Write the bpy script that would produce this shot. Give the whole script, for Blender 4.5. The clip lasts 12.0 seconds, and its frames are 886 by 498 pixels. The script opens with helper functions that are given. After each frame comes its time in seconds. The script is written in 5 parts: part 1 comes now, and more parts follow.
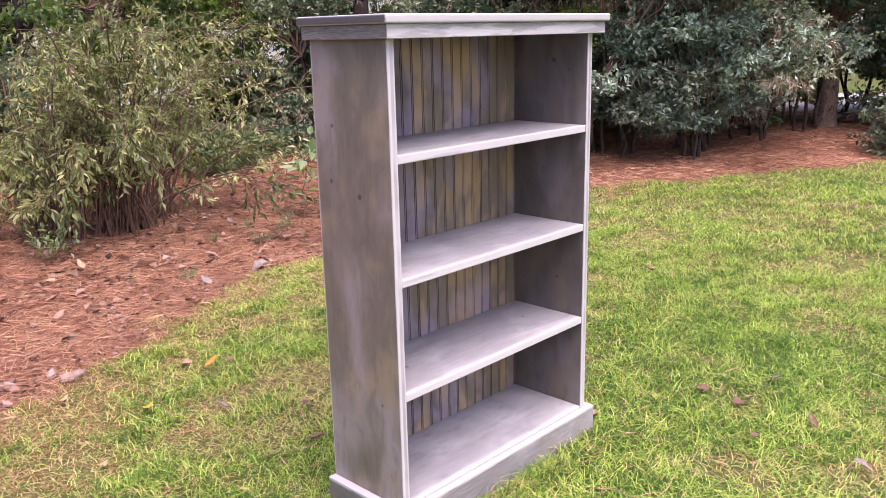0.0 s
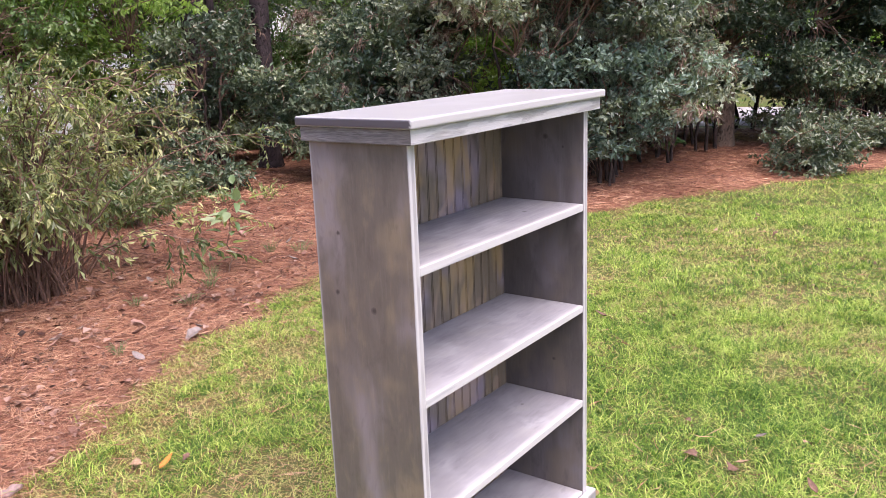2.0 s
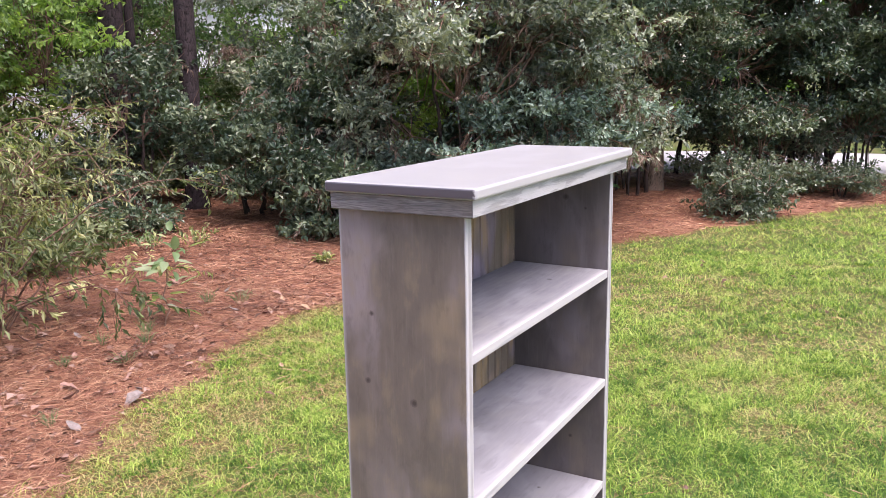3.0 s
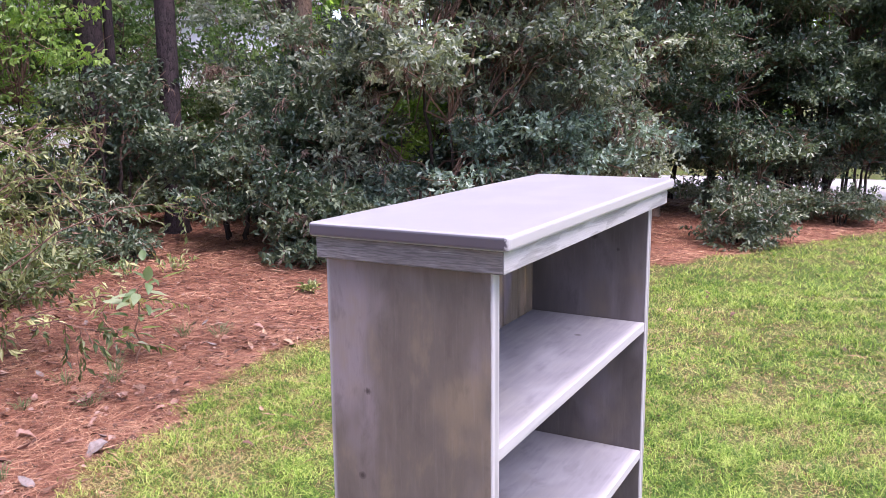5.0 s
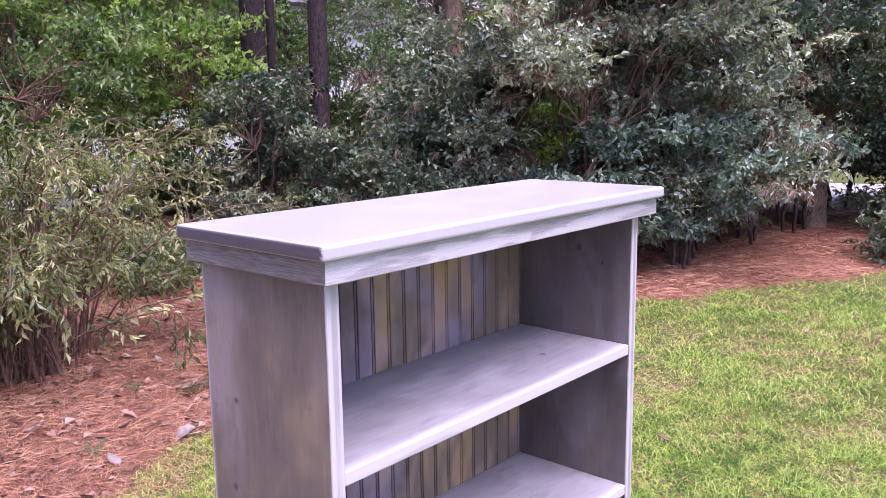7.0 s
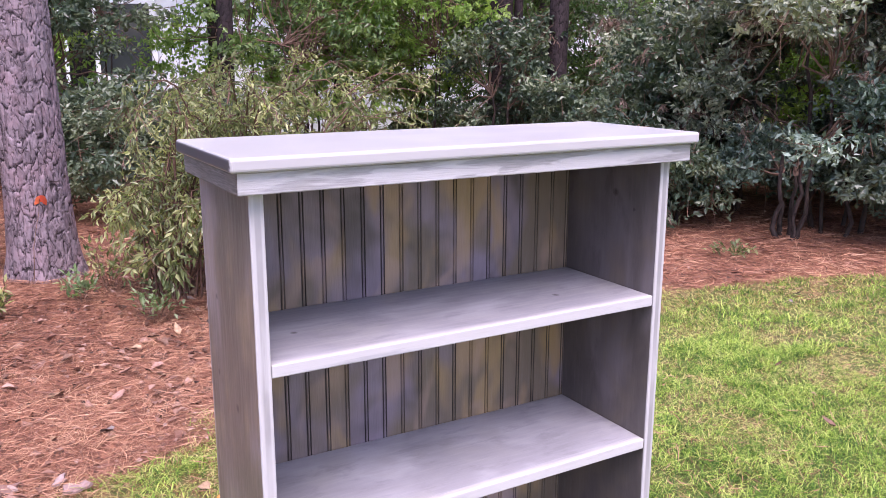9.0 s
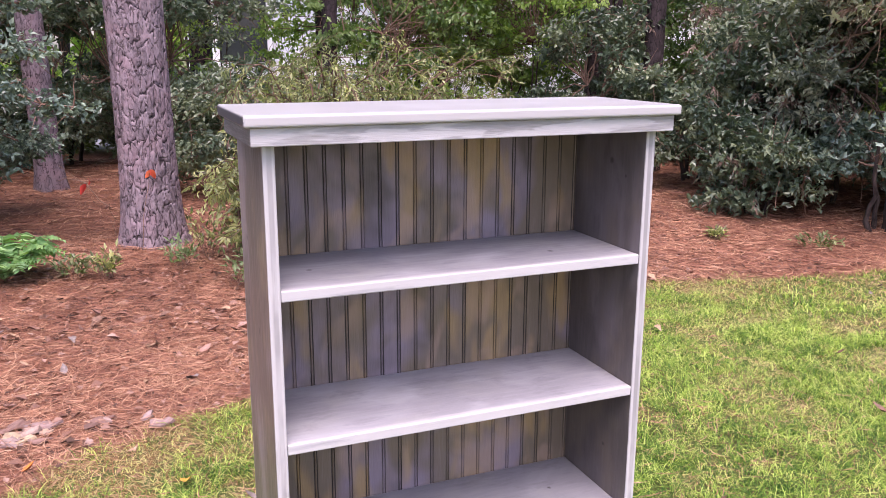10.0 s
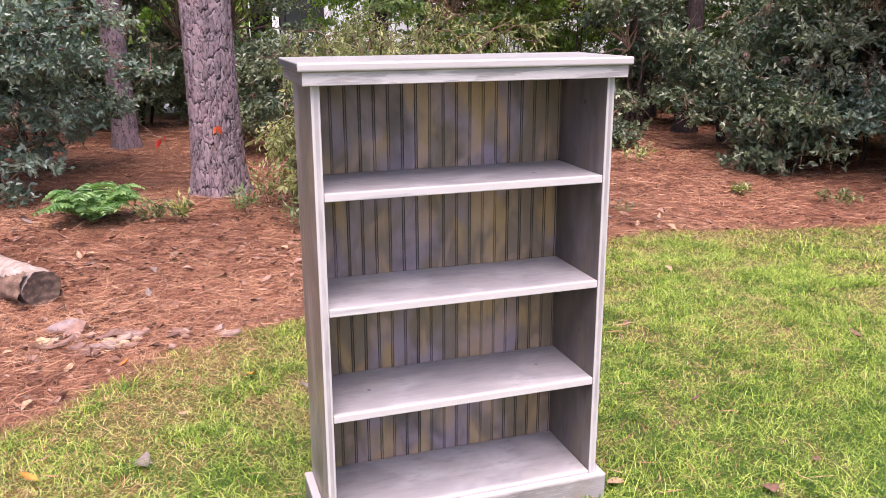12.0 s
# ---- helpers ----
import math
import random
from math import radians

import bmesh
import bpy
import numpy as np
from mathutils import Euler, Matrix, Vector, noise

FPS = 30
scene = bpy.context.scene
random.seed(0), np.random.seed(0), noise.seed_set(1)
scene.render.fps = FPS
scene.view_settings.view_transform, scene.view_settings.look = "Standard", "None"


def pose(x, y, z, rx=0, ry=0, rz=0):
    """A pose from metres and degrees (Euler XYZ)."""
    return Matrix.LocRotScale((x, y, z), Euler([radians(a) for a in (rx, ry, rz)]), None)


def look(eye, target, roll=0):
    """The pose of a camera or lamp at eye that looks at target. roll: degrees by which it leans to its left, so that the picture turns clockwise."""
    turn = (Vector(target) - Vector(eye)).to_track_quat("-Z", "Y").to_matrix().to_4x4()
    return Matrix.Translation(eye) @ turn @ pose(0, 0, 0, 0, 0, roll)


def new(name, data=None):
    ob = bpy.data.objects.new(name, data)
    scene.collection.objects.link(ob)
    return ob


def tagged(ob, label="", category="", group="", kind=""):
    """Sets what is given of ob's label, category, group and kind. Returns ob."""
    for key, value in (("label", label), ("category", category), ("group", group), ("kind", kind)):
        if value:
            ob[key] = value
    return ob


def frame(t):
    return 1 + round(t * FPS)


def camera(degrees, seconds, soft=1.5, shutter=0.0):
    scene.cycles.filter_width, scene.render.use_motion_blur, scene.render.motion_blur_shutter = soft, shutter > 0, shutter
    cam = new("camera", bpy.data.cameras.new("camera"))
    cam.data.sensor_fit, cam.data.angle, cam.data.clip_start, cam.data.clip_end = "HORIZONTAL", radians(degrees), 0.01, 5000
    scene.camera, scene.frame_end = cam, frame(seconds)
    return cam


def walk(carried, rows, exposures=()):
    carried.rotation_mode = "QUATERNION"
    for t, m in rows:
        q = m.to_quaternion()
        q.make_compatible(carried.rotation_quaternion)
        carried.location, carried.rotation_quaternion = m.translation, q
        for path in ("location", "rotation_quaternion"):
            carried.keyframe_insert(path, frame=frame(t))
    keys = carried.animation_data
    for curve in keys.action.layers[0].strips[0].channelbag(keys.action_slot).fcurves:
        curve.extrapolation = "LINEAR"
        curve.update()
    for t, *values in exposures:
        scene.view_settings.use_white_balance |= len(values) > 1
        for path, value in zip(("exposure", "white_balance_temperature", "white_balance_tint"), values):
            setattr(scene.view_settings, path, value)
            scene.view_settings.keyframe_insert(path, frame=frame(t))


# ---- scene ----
cam = camera(56.2, 12.0, soft=0.55)
EXPOSURES = [(0.0, 1.58, 6750, 33), (1.5, 1.58, 6700, 28), (2.5, 1.58, 6650, 26), (3.5, 1.57, 6550, 24), (5.5, 1.61, 6080, 38), (7.0, 1.64, 6000, 45), (9.0, 1.57, 6250, 36), (9.5, 1.55, 6450, 36), (10.5, 1.55, 6700, 32), (12.0, 1.58, 7000, 31)]
PATH = [
    (0, (-1.522, -1.255, 1.154), (-0.127, 0.086, 0.648), -1.3),
    (0.5, (-1.527, -1.229, 1.165), (-0.113, 0.088, 0.649), -2.0),
    (1, (-1.547, -1.165, 1.209), (-0.094, 0.107, 0.689), -2.5),
    (1.5, (-1.56, -1.048, 1.276), (-0.052, 0.162, 0.764), -2.4),
    (2, (-1.542, -0.93, 1.319), (0.025, 0.216, 0.836), -2.3),
    (2.5, (-1.533, -0.759, 1.347), (0.108, 0.295, 0.902), -1.6),
    (3, (-1.503, -0.61, 1.356), (0.197, 0.365, 0.953), -1.0),
    (3.5, (-1.441, -0.514, 1.352), (0.29, 0.419, 0.989), -0.8),
    (5.5, (-1.197, -0.419, 1.339), (0.519, 0.552, 1.001), -0.2),
    (6, (-1.14, -0.513, 1.319), (0.525, 0.544, 0.985), -0.4),
    (6.5, (-1.068, -0.614, 1.325), (0.519, 0.557, 0.989), -0.5),
    (7, (-0.965, -0.703, 1.336), (0.517, 0.597, 0.997), -0.8),
    (9, (-0.671, -1.023, 1.308), (0.304, 0.665, 0.863), 0.1),
    (9.5, (-0.623, -1.14, 1.304), (0.225, 0.608, 0.83), 0.3),
    (10, (-0.591, -1.285, 1.287), (0.148, 0.514, 0.82), 0.2),
    (10.5, (-0.603, -1.411, 1.289), (0.069, 0.411, 0.808), 0.2),
    (11, (-0.636, -1.532, 1.275), (-0.003, 0.299, 0.779), 0.0),
    (11.5, (-0.661, -1.657, 1.274), (-0.047, 0.175, 0.757), -0.0),
    (12, (-0.662, -1.78, 1.282), (-0.054, 0.048, 0.743), -0.2),
]
walk(cam, [(t, look(*p)) for t, *p in PATH], EXPOSURES)

# ---- world and light: an overcast sky, open over the lawn ----
SUN_ELEVATION, SUN_TURN = radians(66), radians(195)
world = bpy.data.worlds.new("overcast_sky")
scene.world = world
world.use_nodes = True
_sky = world.node_tree.nodes.new("ShaderNodeTexSky")
_sky.sky_type, _sky.sun_disc = "NISHITA", False
_sky.sun_elevation, _sky.sun_rotation = SUN_ELEVATION, SUN_TURN
_sky.air_density, _sky.dust_density, _sky.ozone_density = 1.0, 2.0, 1.0
world.node_tree.links.new(_sky.outputs[0], world.node_tree.nodes["Background"].inputs[0])
world.node_tree.nodes["Background"].inputs[1].default_value = 0.125
_sun = bpy.data.lights.new("sun", "SUN")
_sun.energy, _sun.angle, _sun.color = 2.4, radians(50), (1.0, 0.96, 0.90)
sun = new("sun", _sun)
sun.matrix_world = look((0, 0, 30), Vector((0, 0, 30)) - Vector((math.sin(SUN_TURN) * math.cos(SUN_ELEVATION), math.cos(SUN_TURN) * math.cos(SUN_ELEVATION), math.sin(SUN_ELEVATION))))


# ---- materials ----
class Nodes:
    """A small builder for node materials."""

    def __init__(self, name):
        self.mat = bpy.data.materials.new(name)
        self.mat.use_nodes = True
        self.tree = self.mat.node_tree
        self.bsdf = self.tree.nodes["Principled BSDF"]
        self.out = self.tree.nodes["Material Output"]

    def add(self, kind, **sockets):
        node = self.tree.nodes.new(kind)
        for key, value in sockets.items():
            self.put(node.inputs[key.replace("_", " ")], value)
        return node

    def put(self, socket, value):
        if hasattr(value, "is_output"):
            self.tree.links.new(value, socket)
        else:
            if isinstance(value, tuple) and len(value) == 3 and socket.type == "RGBA":
                value = (*value, 1.0)
            socket.default_value = value

    def coord(self, which="Object"):
        return self.tree.nodes.new("ShaderNodeTexCoord").outputs[which]

    def position(self):
        return self.tree.nodes.new("ShaderNodeNewGeometry").outputs["Position"]

    def scaled(self, vec, scale):
        node = self.add("ShaderNodeMapping", Vector=vec)
        node.inputs["Scale"].default_value = scale
        return node.outputs[0]

    def noise(self, vec, scale, detail=4.0, rough=0.6, distort=0.0):
        node = self.add("ShaderNodeTexNoise", Vector=vec, Scale=scale, Detail=detail, Roughness=rough, Distortion=distort)
        return node.outputs[0]

    def ramp(self, fac, stops):
        node = self.add("ShaderNodeValToRGB", Fac=fac)
        el = node.color_ramp.elements
        while len(el) < len(stops):
            el.new(0.5)
        for e, (pos, col) in zip(el, stops):
            e.position = pos
            e.color = (*col, 1.0) if isinstance(col, tuple) else (col, col, col, 1.0)
        return node.outputs[0]

    def mix(self, fac, a, b, blend="MIX"):
        node = self.tree.nodes.new("ShaderNodeMix")
        node.data_type, node.blend_type = "RGBA", blend
        self.put(node.inputs[0], fac)
        self.put(node.inputs[6], a)
        self.put(node.inputs[7], b)
        return node.outputs[2]

    def math(self, op, a, b=0.0, clamp=False):
        node = self.tree.nodes.new("ShaderNodeMath")
        node.operation, node.use_clamp = op, clamp
        self.put(node.inputs[0], a)
        self.put(node.inputs[1], b)
        return node.outputs[0]

    def ranged(self, value, a, b, c=0.0, d=1.0):
        node = self.add("ShaderNodeMapRange", Value=value)
        node.interpolation_type = "SMOOTHSTEP"
        for key, v in (("From Min", a), ("From Max", b), ("To Min", c), ("To Max", d)):
            node.inputs[key].default_value = v
        return node.outputs[0]

    def axis(self, vec, which):
        return self.add("ShaderNodeSeparateXYZ", Vector=vec).outputs[which]

    def attribute(self, name):
        node = self.tree.nodes.new("ShaderNodeAttribute")
        node.attribute_name = name
        return node.outputs["Fac"]

    def chance(self):
        return self.tree.nodes.new("ShaderNodeObjectInfo").outputs["Random"]

    def bump(self, height, strength=0.3, distance=0.002):
        node = self.add("ShaderNodeBump", Height=height, Strength=strength, Distance=distance)
        self.put(self.bsdf.inputs["Normal"], node.outputs[0])

    def done(self, color, rough=0.7, spec=0.4, metal=0.0):
        self.put(self.bsdf.inputs["Base Color"], color)
        self.put(self.bsdf.inputs["Roughness"], rough)
        self.put(self.bsdf.inputs["Specular IOR Level"], spec)
        self.put(self.bsdf.inputs["Metallic"], metal)
        return self.mat


def leaf_material(name, dark, middle, light, gloss=0.45, through_light=0.3):
    """Leaves: tone varies from leaf to leaf by the attribute, and some light comes through."""
    n = Nodes(name)
    tone = n.attribute("tone")
    grain = n.noise(n.position(), 60.0, 2.0)
    shifted = n.math("ADD", tone, n.math("MULTIPLY", n.math("SUBTRACT", grain, 0.5), 0.25), True)
    col = n.ramp(shifted, [(0.0, dark), (0.5, middle), (1.0, light)])
    n.done(col, gloss, 0.5)
    trans = n.add("ShaderNodeBsdfTranslucent", Color=n.mix(0.5, col, (0.5, 0.6, 0.1), "MULTIPLY"))
    n.put(trans.inputs["Color"], n.mix(1.0, col, (1.3, 1.5, 0.6), "MULTIPLY"))
    both = n.add("ShaderNodeMixShader", Fac=through_light)
    n.tree.links.new(n.bsdf.outputs[0], both.inputs[1])
    n.tree.links.new(trans.outputs[0], both.inputs[2])
    n.tree.links.new(both.outputs[0], n.out.inputs[0])
    return n.mat


def wash_material(name, along, base, cool, warm, pale, front=None, knots=(), streak=0.35, planks=False, sides=False, ends=None, soft=False, shine=(0.5, 0.36), rubbed=None, smooth=False, dark=0.22, brushed=False):
    """Grey-washed pine: soft blotches of cool and warm glaze, fine grain along one axis, dry-brushed pale edges."""
    n = Nodes(name)
    pos = n.position()
    stretch = {"x": (0.6, 9.0, 9.0), "y": (9.0, 0.6, 9.0), "z": (9.0, 9.0, 0.6)}[along]
    grain = n.noise(n.scaled(pos, stretch), 14.0, 6.0, 0.7)
    fine = n.noise(n.scaled(pos, stretch), 55.0, 3.0, 0.6)
    blot = n.noise(n.scaled(pos, {"x": (0.7, 1.2, 1.2), "y": (1.2, 0.7, 1.2), "z": (1.3, 1.3, 0.55)}[along]), 5.5, 3.0, 0.55, 0.4)
    blot2 = n.noise(n.scaled(pos, (1.1, 1.1, 0.8)), 9.0, 2.0, 0.5)
    if planks:
        own = n.math("SUBTRACT", n.chance(), 0.5)
        shift = n.math("MULTIPLY", own, 0.12)
        moved = n.add("ShaderNodeVectorMath", Vector=pos)
        moved.operation = "ADD"
        n.put(moved.inputs[1], n.add("ShaderNodeCombineXYZ", Z=n.math("MULTIPLY", own, 0.05)).outputs[0])
        patch = n.noise(n.scaled(moved.outputs[0], (1.0, 1.0, 0.7)), 6.0, 2.0, 0.5, 0.3)
        patch2 = n.noise(n.scaled(moved.outputs[0], (1.2, 1.0, 0.55)), 11.0, 2.0, 0.5, 0.3)
        blot = n.math("ADD", patch, shift)
        blot2 = n.math("ADD", patch2, n.math("MULTIPLY", shift, -0.7))
    col = n.mix(n.ranged(blot, *((0.46, 0.64) if planks else (0.42, 0.66))), base, cool)
    col = n.mix(n.math("MULTIPLY", n.ranged(blot2, *((0.50, 0.68) if planks else (0.52, 0.72))), 0.8 if planks else 0.75), col, warm)
    if soft and not smooth:
        mottle = n.noise(n.scaled(pos, {"x": (0.5, 1.2, 1.2), "y": (1.2, 0.5, 1.2), "z": (1.2, 1.2, 0.5)}[along]), 26.0, 5.0, 0.65, 0.3)
        col = n.mix(n.math("MULTIPLY", n.ranged(mottle, 0.5, 0.72), 0.45), col, warm)
        col = n.mix(n.math("MULTIPLY", n.ranged(mottle, 0.3, 0.5, 1.0, 0.0), 0.45), col, tuple(c * 0.62 for c in base))
    col = n.mix(n.math("MULTIPLY", n.ranged(grain, 0.5, 0.75), streak), col, pale)
    col = n.mix(n.math("MULTIPLY", n.ranged(fine, 0.35, 0.62, 1.0, 0.0), (0.0 if smooth else 0.05) if soft else dark), col, tuple(c * 0.45 for c in base))
    if planks:
        dim = n.noise(n.scaled(pos, (0.9, 1.0, 0.6)), 7.0, 3.0, 0.6, 0.4)
        col = n.mix(n.math("MULTIPLY", n.ranged(n.math("ADD", dim, shift), 0.50, 0.76), 0.8), col, (0.066, 0.056, 0.042))
        blush = n.noise(n.scaled(pos, (1.0, 1.0, 0.7)), 11.0, 2.0, 0.5, 0.5)
        col = n.mix(n.math("MULTIPLY", n.ranged(n.math("SUBTRACT", blush, shift), 0.50, 0.68), 0.6), col, (0.41, 0.285, 0.205))
        across = n.axis(n.coord(), 0)
        line1 = n.math("MULTIPLY", n.ranged(across, 0.0275, 0.0285), n.ranged(across, 0.0303, 0.0310, 1.0, 0.0))
        line2 = n.math("MULTIPLY", n.ranged(across, 0.0336, 0.0343), n.ranged(across, 0.0359, 0.0364, 1.0, 0.0))
        worn = n.ranged(n.noise(n.scaled(pos, (2.0, 2.0, 1.0)), 7.0, 2.0), 0.3, 0.55, 0.2, 0.9)
        worn = n.math("MULTIPLY", worn, n.ranged(n.chance(), 0.0, 0.5, 0.45, 1.0))
        col = n.mix(n.math("MULTIPLY", n.math("MAXIMUM", line1, line2), worn), col, (0.018, 0.014, 0.012))
    if brushed:
        stroke = n.noise(n.scaled(pos, (0.9, 1.0, 9.0)), 7.0, 3.0, 0.55, 0.8)
        col = n.mix(n.math("MULTIPLY", n.ranged(stroke, 0.46, 0.54), 0.5), col, (0.60, 0.58, 0.59))
        col = n.mix(n.math("MULTIPLY", n.ranged(stroke, 0.36, 0.44, 1.0, 0.0), 0.14), col, tuple(c * 0.62 for c in base))
    if ends is not None:
        col = n.mix(n.ranged(n.axis(pos, 0), ends - 0.0012, ends + 0.0005, 0.95, 0.0), col, (0.062, 0.055, 0.070))
    if front is not None:
        y = n.axis(pos, 1)
        wavy = n.math("ADD", y, n.math("MULTIPLY", n.math("SUBTRACT", grain, 0.5), 0.008 if sides else 0.03))
        edge = n.ranged(wavy, front[0], front[1], 1.0, 0.0)
        if sides:
            edge = n.math("MAXIMUM", edge, n.math("MULTIPLY", n.ranged(wavy, 0.242, 0.249), 0.8))
        elif along == "x" and not smooth and not brushed:
            edge = n.math("MAXIMUM", edge, n.math("MULTIPLY", n.ranged(y, 0.2385, 0.2425), 0.6))
        scuff = n.ranged(n.noise(n.scaled(pos, stretch), 5.0, 5.0, 0.7, 0.5), 0.54, 0.66, 1.0, 0.72 if sides else 0.4)
        col = n.mix(n.math("MULTIPLY", edge, n.math("MULTIPLY", scuff, n.ranged(fine, 0.2, 0.5, 0.88, 1.0))), col, pale)
        if sides:
            off = n.math("ABSOLUTE", n.axis(pos, 0))
            middle = n.math("MULTIPLY", n.ranged(off, 0.3490, 0.3515), n.ranged(off, 0.3575, 0.3600, 1.0, 0.0))
            patchy = n.ranged(n.noise(n.scaled(pos, (1.0, 1.0, 0.35)), 16.0, 3.0, 0.6), 0.36, 0.62, 0.2, 0.85)
            col = n.mix(n.math("MULTIPLY", n.math("MULTIPLY", middle, n.ranged(y, 0.0006, 0.0016, 1.0, 0.0)), patchy), col, (0.25, 0.238, 0.242))
    if rubbed is not None:
        high = n.math("ADD", n.axis(pos, 2), n.math("MULTIPLY", n.math("SUBTRACT", fine, 0.5), 0.012))
        col = n.mix(n.ranged(high, rubbed, rubbed + 0.006, 0.0, 0.85), col, pale)
    for (kx, ky, kz), size in knots:
        d = n.add("ShaderNodeVectorMath", Vector=pos)
        d.operation = "DISTANCE"
        d.inputs[1].default_value = (kx, ky, kz)
        warped = n.math("ADD", d.outputs["Value"], n.math("MULTIPLY", n.math("SUBTRACT", fine, 0.5), size * 0.8))
        ring = n.ranged(warped, size * 0.55, size, 1.0, 0.0)
        core = n.ranged(warped, size * 0.25, size * 0.5, 0.0, 0.45)
        col = n.mix(n.math("MULTIPLY", n.math("SUBTRACT", ring, core, True), 0.9), col, (0.035, 0.028, 0.026))
    n.bump(n.math("ADD", n.math("MULTIPLY", grain, 0.5), fine), (0.04 if smooth else 0.12) if soft else 0.35, 0.0015)
    return n.done(col, shine[1] if smooth else n.ranged(grain, 0.3, 0.7, *shine), 0.5)


PALE = (0.455, 0.440, 0.446)
TAUPE, VIOLET = (0.136, 0.113, 0.095), (0.245, 0.205, 0.208)
KNOTS = [((-0.365, 0.105, 0.810), 0.010), ((-0.365, 0.200, 0.836), 0.008), ((-0.365, 0.187, 0.960), 0.007), ((0.345, 0.11, 1.075), 0.010), ((0.345, 0.06, 1.05), 0.005),
         ((0.345, 0.09, 0.47), 0.007), ((-0.365, 0.06, 0.33), 0.006)]
SHELF_KNOTS = [((0.20, 0.09, 0.9065), 0.009), ((-0.27, 0.12, 0.9065), 0.008), ((-0.23, 0.12, 0.369), 0.009), ((0.24, 0.13, 0.369), 0.007)]
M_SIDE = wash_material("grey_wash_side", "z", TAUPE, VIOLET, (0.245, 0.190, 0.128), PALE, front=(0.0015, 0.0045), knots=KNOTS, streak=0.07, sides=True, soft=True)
# the side wash again, darker: the interior's shade is put into its colour
M_SIDE_SHADED = wash_material("shaded_wash_side", "z", (0.092, 0.079, 0.076), (0.155, 0.135, 0.145), (0.140, 0.114, 0.092), PALE, front=(0.0015, 0.004), knots=KNOTS, streak=0.05, sides=True, soft=True)
M_SHELF = wash_material("grey_wash_shelf", "x", (0.240, 0.236, 0.260), (0.355, 0.352, 0.384), (0.290, 0.284, 0.290), PALE, front=(0.002, 0.022), knots=SHELF_KNOTS, streak=0.10, soft=True)
M_TRIM = wash_material("grey_wash_trim", "x", (0.32, 0.306, 0.312), (0.39, 0.376, 0.388), (0.34, 0.32, 0.31), (0.50, 0.483, 0.492), streak=0.45, dark=0.3, brushed=True)
M_TRIM_SIDE = wash_material("grey_wash_trim_side", "y", (0.17, 0.155, 0.155), (0.25, 0.235, 0.245), (0.22, 0.19, 0.17), PALE, streak=0.6, dark=0.75)
M_BASE = wash_material("grey_wash_base", "x", (0.19, 0.180, 0.186), (0.30, 0.286, 0.298), (0.25, 0.23, 0.215), (0.50, 0.48, 0.49), streak=0.5, rubbed=0.078)
M_BASE_SIDE = wash_material("grey_wash_base_side", "y", (0.11, 0.10, 0.102), (0.17, 0.158, 0.168), (0.15, 0.13, 0.118), (0.46, 0.44, 0.45), streak=0.3, rubbed=0.078)
M_TOP = wash_material("grey_wash_top", "x", (0.345, 0.336, 0.34), (0.40, 0.391, 0.40), (0.37, 0.36, 0.355), (0.40, 0.39, 0.395), front=(-0.0345, -0.029), streak=0.02, ends=-0.3948, soft=True, smooth=True, shine=(0.3, 0.28))
M_PLANK = wash_material("grey_wash_beadboard", "z", (0.182, 0.142, 0.098), (0.262, 0.214, 0.248), (0.385, 0.262, 0.118), (0.48, 0.43, 0.40), streak=0.10, dark=0.06, planks=True)


def grass_material():
    n = Nodes("lawn_grass")
    col = n.ramp(n.attribute("tone"), [(0.0, (0.042, 0.115, 0.018)), (0.35, (0.215, 0.355, 0.048)), (0.62, (0.53, 0.66, 0.165)), (0.78, (0.53, 0.43, 0.23)), (1.0, (0.25, 0.125, 0.06))])
    n.done(col, 0.5, 0.35)
    trans = n.add("ShaderNodeBsdfTranslucent", Color=n.mix(1.0, col, (1.2, 1.3, 0.7), "MULTIPLY"))
    both = n.add("ShaderNodeMixShader", Fac=0.35)
    n.tree.links.new(n.bsdf.outputs[0], both.inputs[1])
    n.tree.links.new(trans.outputs[0], both.inputs[2])
    n.tree.links.new(both.outputs[0], n.out.inputs[0])
    return n.mat


def straw_material():
    n = Nodes("pine_needles")
    col = n.ramp(n.attribute("tone"), [(0.0, (0.05, 0.019, 0.013)), (0.4, (0.208, 0.087, 0.054)), (0.75, (0.37, 0.188, 0.115)), (1.0, (0.50, 0.30, 0.19))])
    return n.done(col, 0.55, 0.35)


